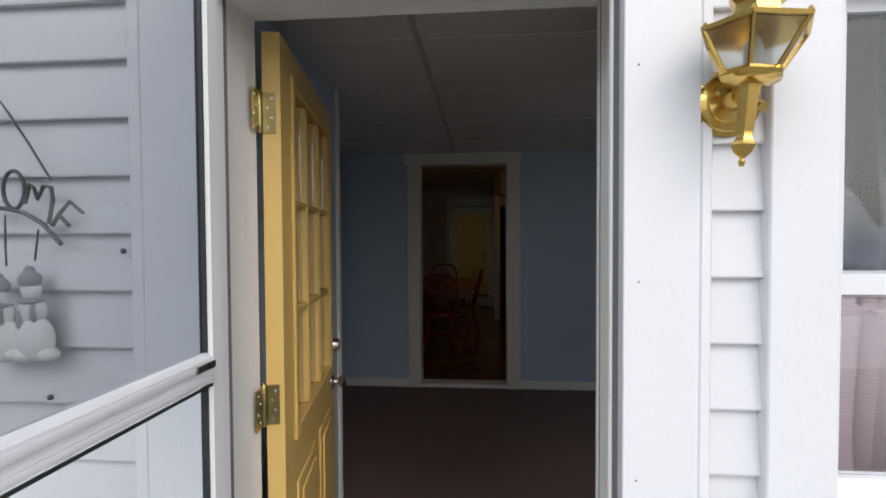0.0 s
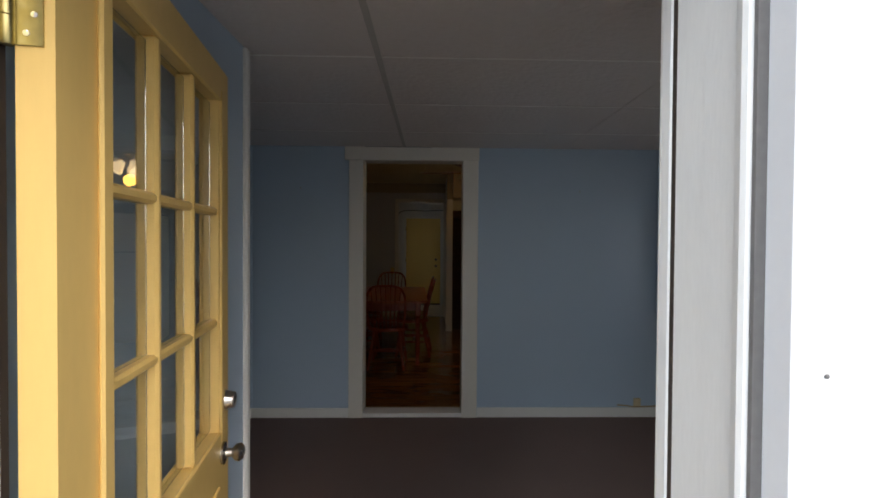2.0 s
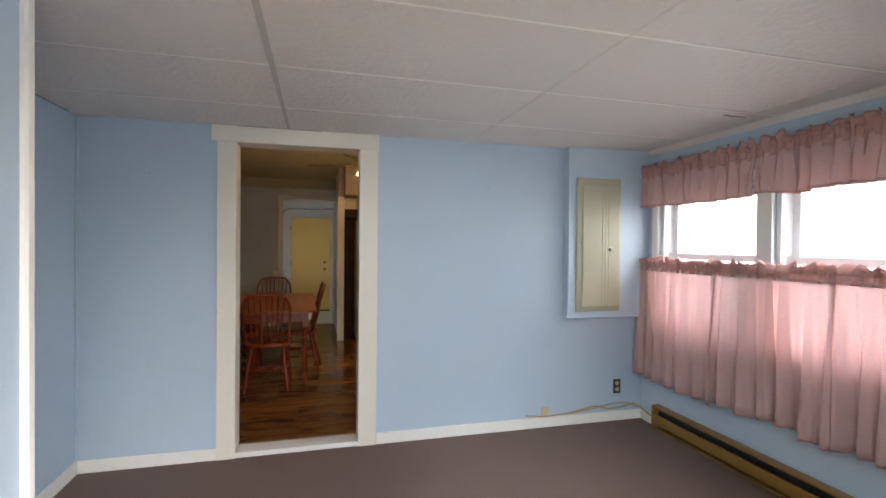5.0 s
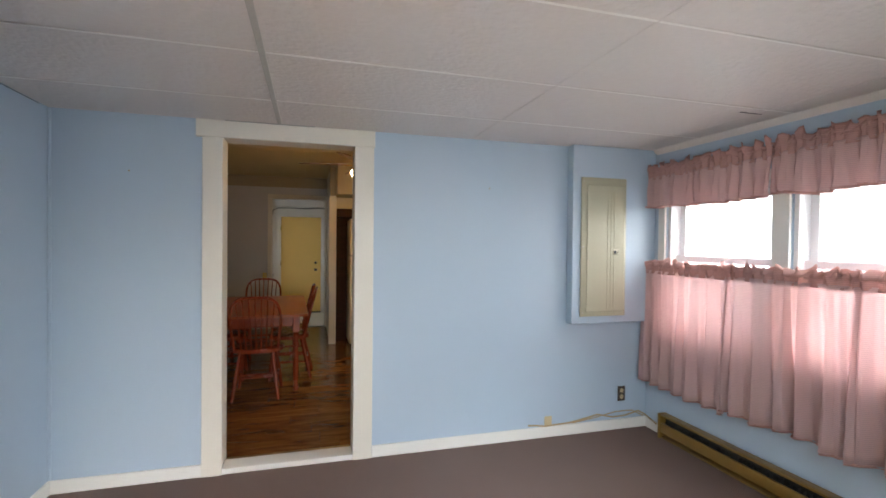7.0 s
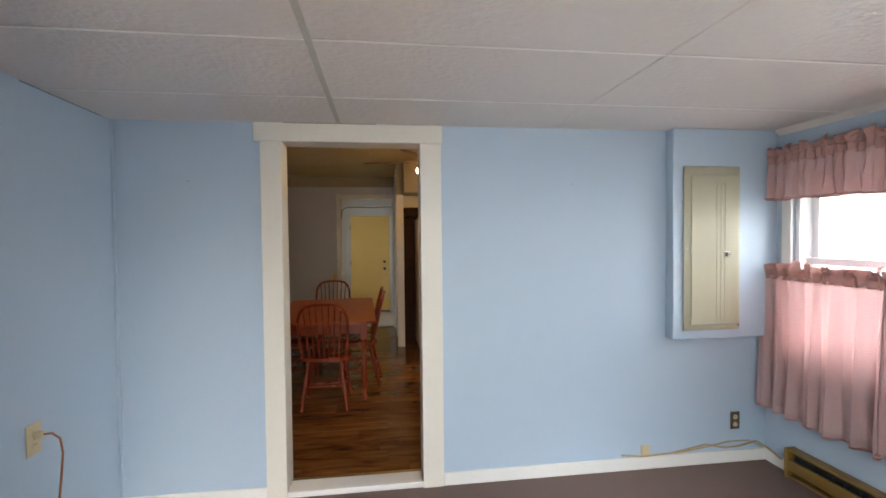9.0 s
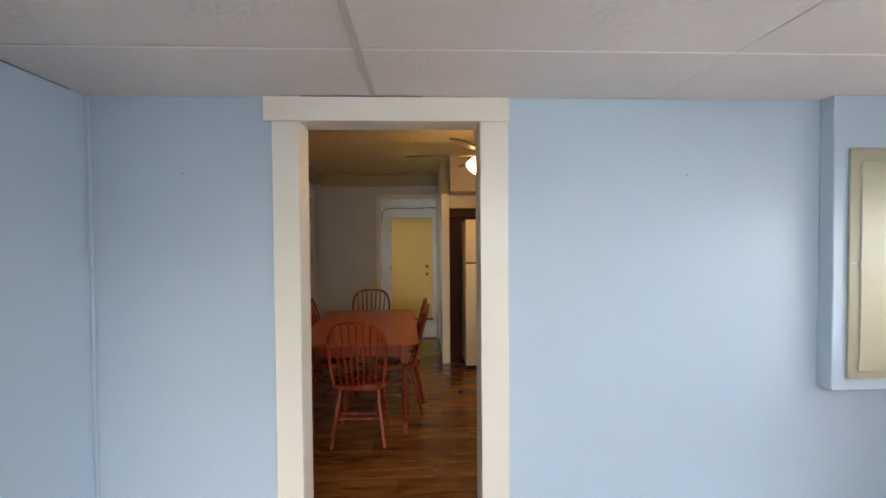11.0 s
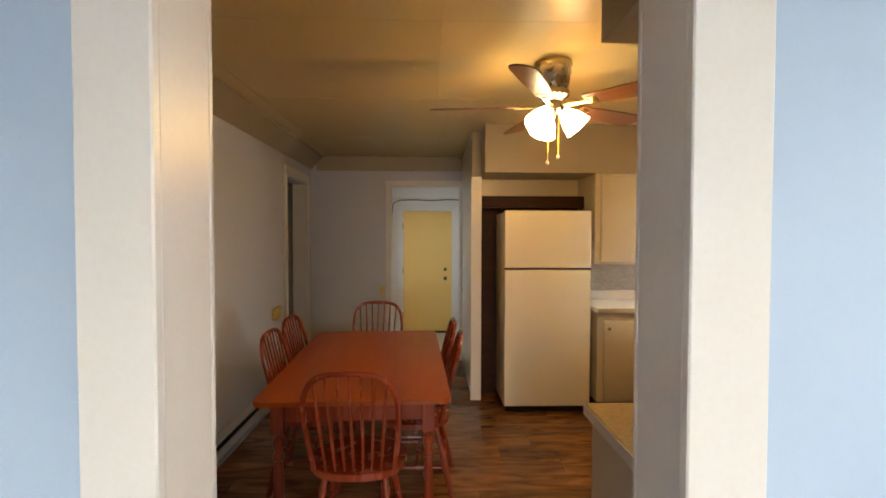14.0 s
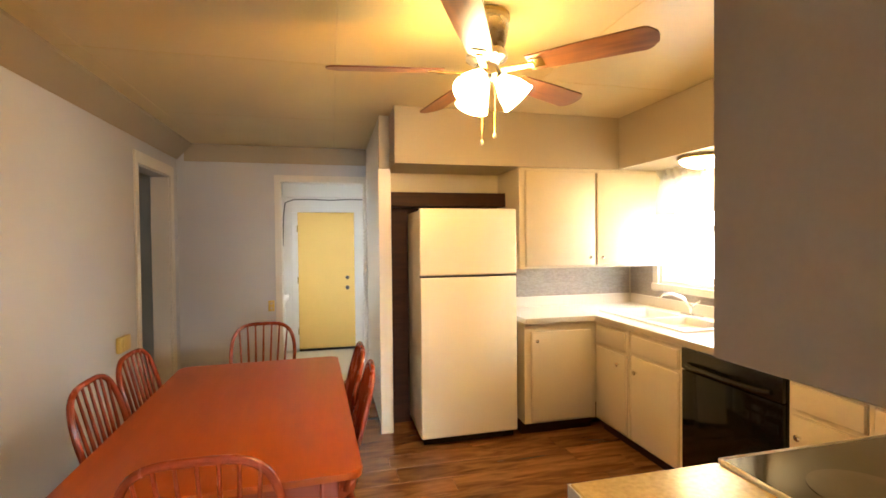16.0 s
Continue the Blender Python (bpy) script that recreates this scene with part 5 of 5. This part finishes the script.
def dishwasher():
    ob = base("dishwasher", pose(1.905, 6.872, 0, 0, 0, -90), "black built-in dishwasher with a bar handle", "dishwasher")
    w = 0.640
    part("body", new_box(0.004, w - 0.004, 0.0, 0.62, 0.10, 0.866), BLACK, ob)
    part("door", new_box(0.004, w - 0.004, -0.022, -0.0005, 0.12, 0.735, 0.006, 2), COOK, ob, "glossy black door")
    part("control_panel", new_box(0.004, w - 0.004, -0.026, -0.0005, 0.74, 0.864, 0.006, 2), BLACK, ob)
    part("handle", tube([(0.06, -0.03, 0.775), (0.12, -0.05, 0.772), (0.32, -0.056, 0.77), (0.52, -0.05, 0.772), (0.58, -0.03, 0.775)], 0.014, 10), BLACK, ob)
    part("toe_panel", new_box(0.004, w - 0.004, 0.05, 0.06, 0.0, 0.099), BLACK, ob)


dishwasher()


def worktop():
    ob = base("worktop", pose(0, 0, 0.869), "white laminate worktop with a double sink cut in", "worktop")
    sx0, sx1, sy0, sy1 = 2.03, 2.50, 7.02, 7.93
    part("slab", new_box(1.30, 1.8815, 7.785, 8.378, 0, 0.041, 0.004), COUNTER_W, ob)
    bm = bmesh.new()
    for a in ((1.882, sx0, 5.60, 8.378), (sx1, 2.618, 5.60, 8.378), (sx0, sx1, 5.60, sy0), (sx0, sx1, sy1, 8.378)):
        box(bm, *a, 0, 0.041)
    part("slab", bm, COUNTER_W, ob)
    part("edge_strip", new_box(1.30, 1.880, 7.781, 7.7848, 0.002, 0.038), CAB_EDGE, ob, "tan worktop edge")
    part("edge_strip", new_box(1.878, 1.8818, 5.60, 7.78, 0.002, 0.038), CAB_EDGE, ob, "tan worktop edge")
    part("upstand", new_box(1.30, 2.60, 8.357, 8.3775, 0.0415, 0.128, 0.003), COUNTER_W, ob)
    part("upstand", new_box(2.598, 2.6175, 5.60, 8.356, 0.0415, 0.128, 0.003), COUNTER_W, ob)


worktop()


def sink():
    ob = base("kitchen_sink", pose(2.265, 7.475, 0.911), "white enamel double-bowl sink in the worktop", "sink")
    rim = holed(-0.25, 0.25, -0.475, 0.475, 0, 0.012, [(-0.185, 0.155, -0.42, -0.02), (-0.185, 0.155, 0.02, 0.42)], "x")
    bmesh.ops.transform(rim, matrix=Matrix(((1, 0, 0, 0), (0, 0, 1, 0), (0, 1, 0, 0), (0, 0, 0, 1))), verts=rim.verts)
    part("rim", rim, WHITE, ob)
    for y0, y1 in ((-0.42, -0.02), (0.02, 0.42)):
        bm = new_box(-0.19, 0.16, y0 - 0.005, y1 + 0.005, -0.16, -0.15)
        for a in ((-0.19, -0.1855, y0 - 0.005, y1 + 0.005), (0.1555, 0.16, y0 - 0.005, y1 + 0.005), (-0.185, 0.155, y0 - 0.005, y0 - 0.0005), (-0.185, 0.155, y1 + 0.0005, y1 + 0.005)):
            box(bm, *a, -0.1495, -0.0005)
        part("bowl", bm, WHITE, ob)
    fa = base("kitchen_faucet", pose(2.478, 7.46, 0.924), "chrome kitchen faucet with a low spout", "faucet")
    part("base_plate", new_box(-0.02, 0.02, -0.10, 0.10, 0, 0.014, 0.005, 2), CHROME, fa)
    part("spout", tube([(0, 0, 0.012), (-0.01, 0, 0.07), (-0.06, 0.02, 0.135), (-0.13, 0.05, 0.165), (-0.19, 0.07, 0.160), (-0.215, 0.08, 0.135)], 0.011, 10), CHROME, fa)
    part("lever", tube([(0, 0, 0.06), (0.01, -0.03, 0.10), (0.0, -0.08, 0.12)], 0.007, 8), CHROME, fa)


sink()


def sink_lamp():
    ob = base("ceiling_light", pose(2.37, 7.22, 2.059), "round flush ceiling light glowing under the soffit", "ceiling light")
    part("pan", lathe([(0.150, 0), (0.168, -0.004), (0.170, -0.022), (0.160, -0.026)], 36), DULL_BRASS, ob, "brass-coloured rim")
    part("diffuser", lathe([(0.158, -0.0262), (0.152, -0.040), (0.125, -0.062), (0.080, -0.078), (0.030, -0.085), (0.005, -0.086)], 36), SHADE, ob, "lit frosted glass bowl")
    part("finial", lathe([(0.010, -0.0862), (0.008, -0.094), (0.003, -0.100)], 12), DULL_BRASS, ob)


sink_lamp()
strip("splashback", (1.305, 2.598, 8.370, 8.3795, 0.998, 1.274), SPLASH, "grey slate-patterned splashback", 0.001, "splashback")
strip("splashback", (2.610, 2.6195, 8.051, 8.369, 0.998, 1.274), SPLASH, "grey slate-patterned splashback", 0.001, "splashback")
strip("splashback", (2.610, 2.6195, 5.60, 8.05, 0.998, 1.058), SPLASH, "grey slate-patterned splashback", 0.001, "splashback")
sv = curtain("valance", 7.0, 8.03, 1.70, 2.04, 2.585, 0.05, SHEER, "white sheer valance over the sink window", 0.09, 33, gather=SHEER)

# peninsula by the doorway and the range
pc = cabinet("base_cabinet", pose(0.868, 5.535, 0, 0, 0, 180), 0.405, 0.78, 0.868, [("door", 0.03, 0.375, 0.12, 0.84, 0.07, 0.76)], "cream painted end cabinet beside the range", 0.10)
ct = base("range_worktop", pose(0.44, 4.756, 0.869), "speckled tan laminate worktop with a white edge", "worktop")
part("slab", new_box(0.004, 0.428, 0, 0.802, 0, 0.044, 0.003), COUNTER, ct)
part("edge_strip", new_box(0, 0.0038, 0, 0.802, 0.002, 0.040), WHITE, ct, "white worktop edge")
part("edge_strip", new_box(0.0, 0.428, 0.8022, 0.806, 0.002, 0.040), WHITE, ct, "white worktop edge")


def cooker():
    ob = base("range", pose(0.872, 4.76, 0), "electric range with a black glass cooktop", "range")
    w, d = 0.76, 0.80
    part("body", new_box(0, w, 0, d - 0.03, 0.03, 0.895, 0.004), COUNTER_W, ob)
    part("cooktop", new_box(0.008, w - 0.008, 0.06, d - 0.008, 0.9105, 0.921, 0.003), COOK, ob, "glossy black glass cooktop")
    part("trim_frame", new_box(0, w, 0.0, d, 0.8955, 0.910, 0.004), COUNTER_W, ob, "pale cooktop frame")
    part("frame_lip", new_box(0, w, d - 0.007, d, 0.9105, 0.9235, 0.003), COUNTER_W, ob)
    part("frame_lip", new_box(0, 0.007, 0.06, d - 0.008, 0.9105, 0.9235, 0.003), COUNTER_W, ob)
    part("backguard", new_box(0, w, 0.0, 0.055, 0.9105, 1.06, 0.01, 2), BLACK, ob)
    for x, y, r in ((0.19, 0.57, 0.115), (0.56, 0.57, 0.09), (0.20, 0.27, 0.09), (0.56, 0.27, 0.115)):
        part("burner", lathe([(r, 0), (r, 0.0008), (r * 0.97, 0.0010), (r * 0.55, 0.0010)], 40, Matrix.Translation((x, y, 0.9211))), BURNER, ob, "speckled cooking zone")
    part("oven_door", new_box(0.01, w - 0.01, d - 0.0295, d + 0.004, 0.20, 0.78, 0.008, 2), COUNTER_W, ob)
    part("handle", tube([(0.08, d + 0.045, 0.74), (w - 0.08, d + 0.045, 0.74)], 0.011, 10), CHROME, ob)
    for x in (0.05, w - 0.05):
        for y in (0.06, d - 0.10):
            part("foot", lathe([(0.018, 0), (0.018, 0.03)], 10, Matrix.Translation((x, y, 0))), BLACK, ob)


cooker()
wall_outlet(pose(-0.70, 9.569, 0.855), GOLD_PLATE, BEIGE, "gold-toned switch plate beside the doorway", 0.06, 0.11)
ph = base("wall_phone_box", pose(-1.549, 8.25, 0.80), "yellowed plastic box on the dining wall", "wall box")
part("housing", new_box(0, 0.035, -0.085, 0.085, -0.055, 0.055, 0.008, 2), GOLD_PLATE, ph)
part("cover", new_box(0.0352, 0.042, -0.06, 0.06, -0.04, 0.04, 0.004, 2), GOLD_PLATE, ph)
vw = base("overhead_wire", pose(-0.60, 11.06, 2.05), "dark cable sagging across the vestibule above the door", "cable")
part("wire", tube([(-0.11, -0.1, -0.60), (-0.10, -0.06, -0.20), (-0.08, -0.02, -0.03), (0.02, 0, 0.015), (0.25, 0, 0.02), (0.5, 0, 0.01), (0.75, 0, 0.025), (0.99, 0, 0.02)], 0.008), WIRE, vw)

# ---- laminate floor of the kitchen ----
floor = base("floor_kitchen", Matrix(), "glossy brown wood-look laminate planks", "floor", kind="structure")
meshes = {}
rnd = random.Random(5)
y = 4.7405
while y < 9.69:
    wid = min(0.19, 9.69 - y)
    x = -1.55 - rnd.uniform(0, 1.1)
    while x < 2.62:
        a, b = max(x, -1.55), min(x + 1.22, 2.62)
        if b - a > 0.05:
            key = (round(b - a, 2), round(wid, 3))
            if key not in meshes:
                meshes[key] = mesh_of("plank", new_box(0.0, key[0] - 0.0016, 0.0, wid - 0.0016, -0.0105, 0.0, 0.0012), PLANK, False)
            p = new("plank", meshes[key])
            p.parent = floor
            p.matrix_basis = pose(a, y, 0)
        x += 1.22
    y += 0.19

# ---- vinyl siding ----
def siding(name, x0, x1, first_z, step, label):
    ob = base(name, Matrix(), label, "siding", kind="structure")
    out = [(0.0, 0.0), (-0.026, 0.0), (-0.027, 0.004), (-0.010, step + 0.004), (0.0, step + 0.004)]
    bm = bmesh.new()
    ends = [[bm.verts.new((x, y, z)) for y, z in out] for x in (x0, x1)]
    n = len(out)
    bm.faces.new(ends[0])
    bm.faces.new(list(reversed(ends[1])))
    for k in range(n):
        bm.faces.new((ends[0][k], ends[1][k], ends[1][(k + 1) % n], ends[0][(k + 1) % n]))
    me = mesh_of("siding_board", bm, SIDING, False)
    k = -int((first_z + 0.1) / step)
    while first_z + (k + 1) * step < 2.62:
        p = new("siding_board", me)
        p.parent = ob
        p.matrix_basis = pose(0, 1.2885, first_z + k * step)
        k += 1


siding("siding_right", 0.4805, 0.5775, 1.559, 0.1262, "white lapped vinyl siding between door and window")
siding("siding_left", -2.4, -0.679, 1.397, 0.1212, "white lapped vinyl siding on the house front")
siding("siding_far", 1.5405, 2.8, 1.559, 0.1262, "white lapped vinyl siding on the house front")
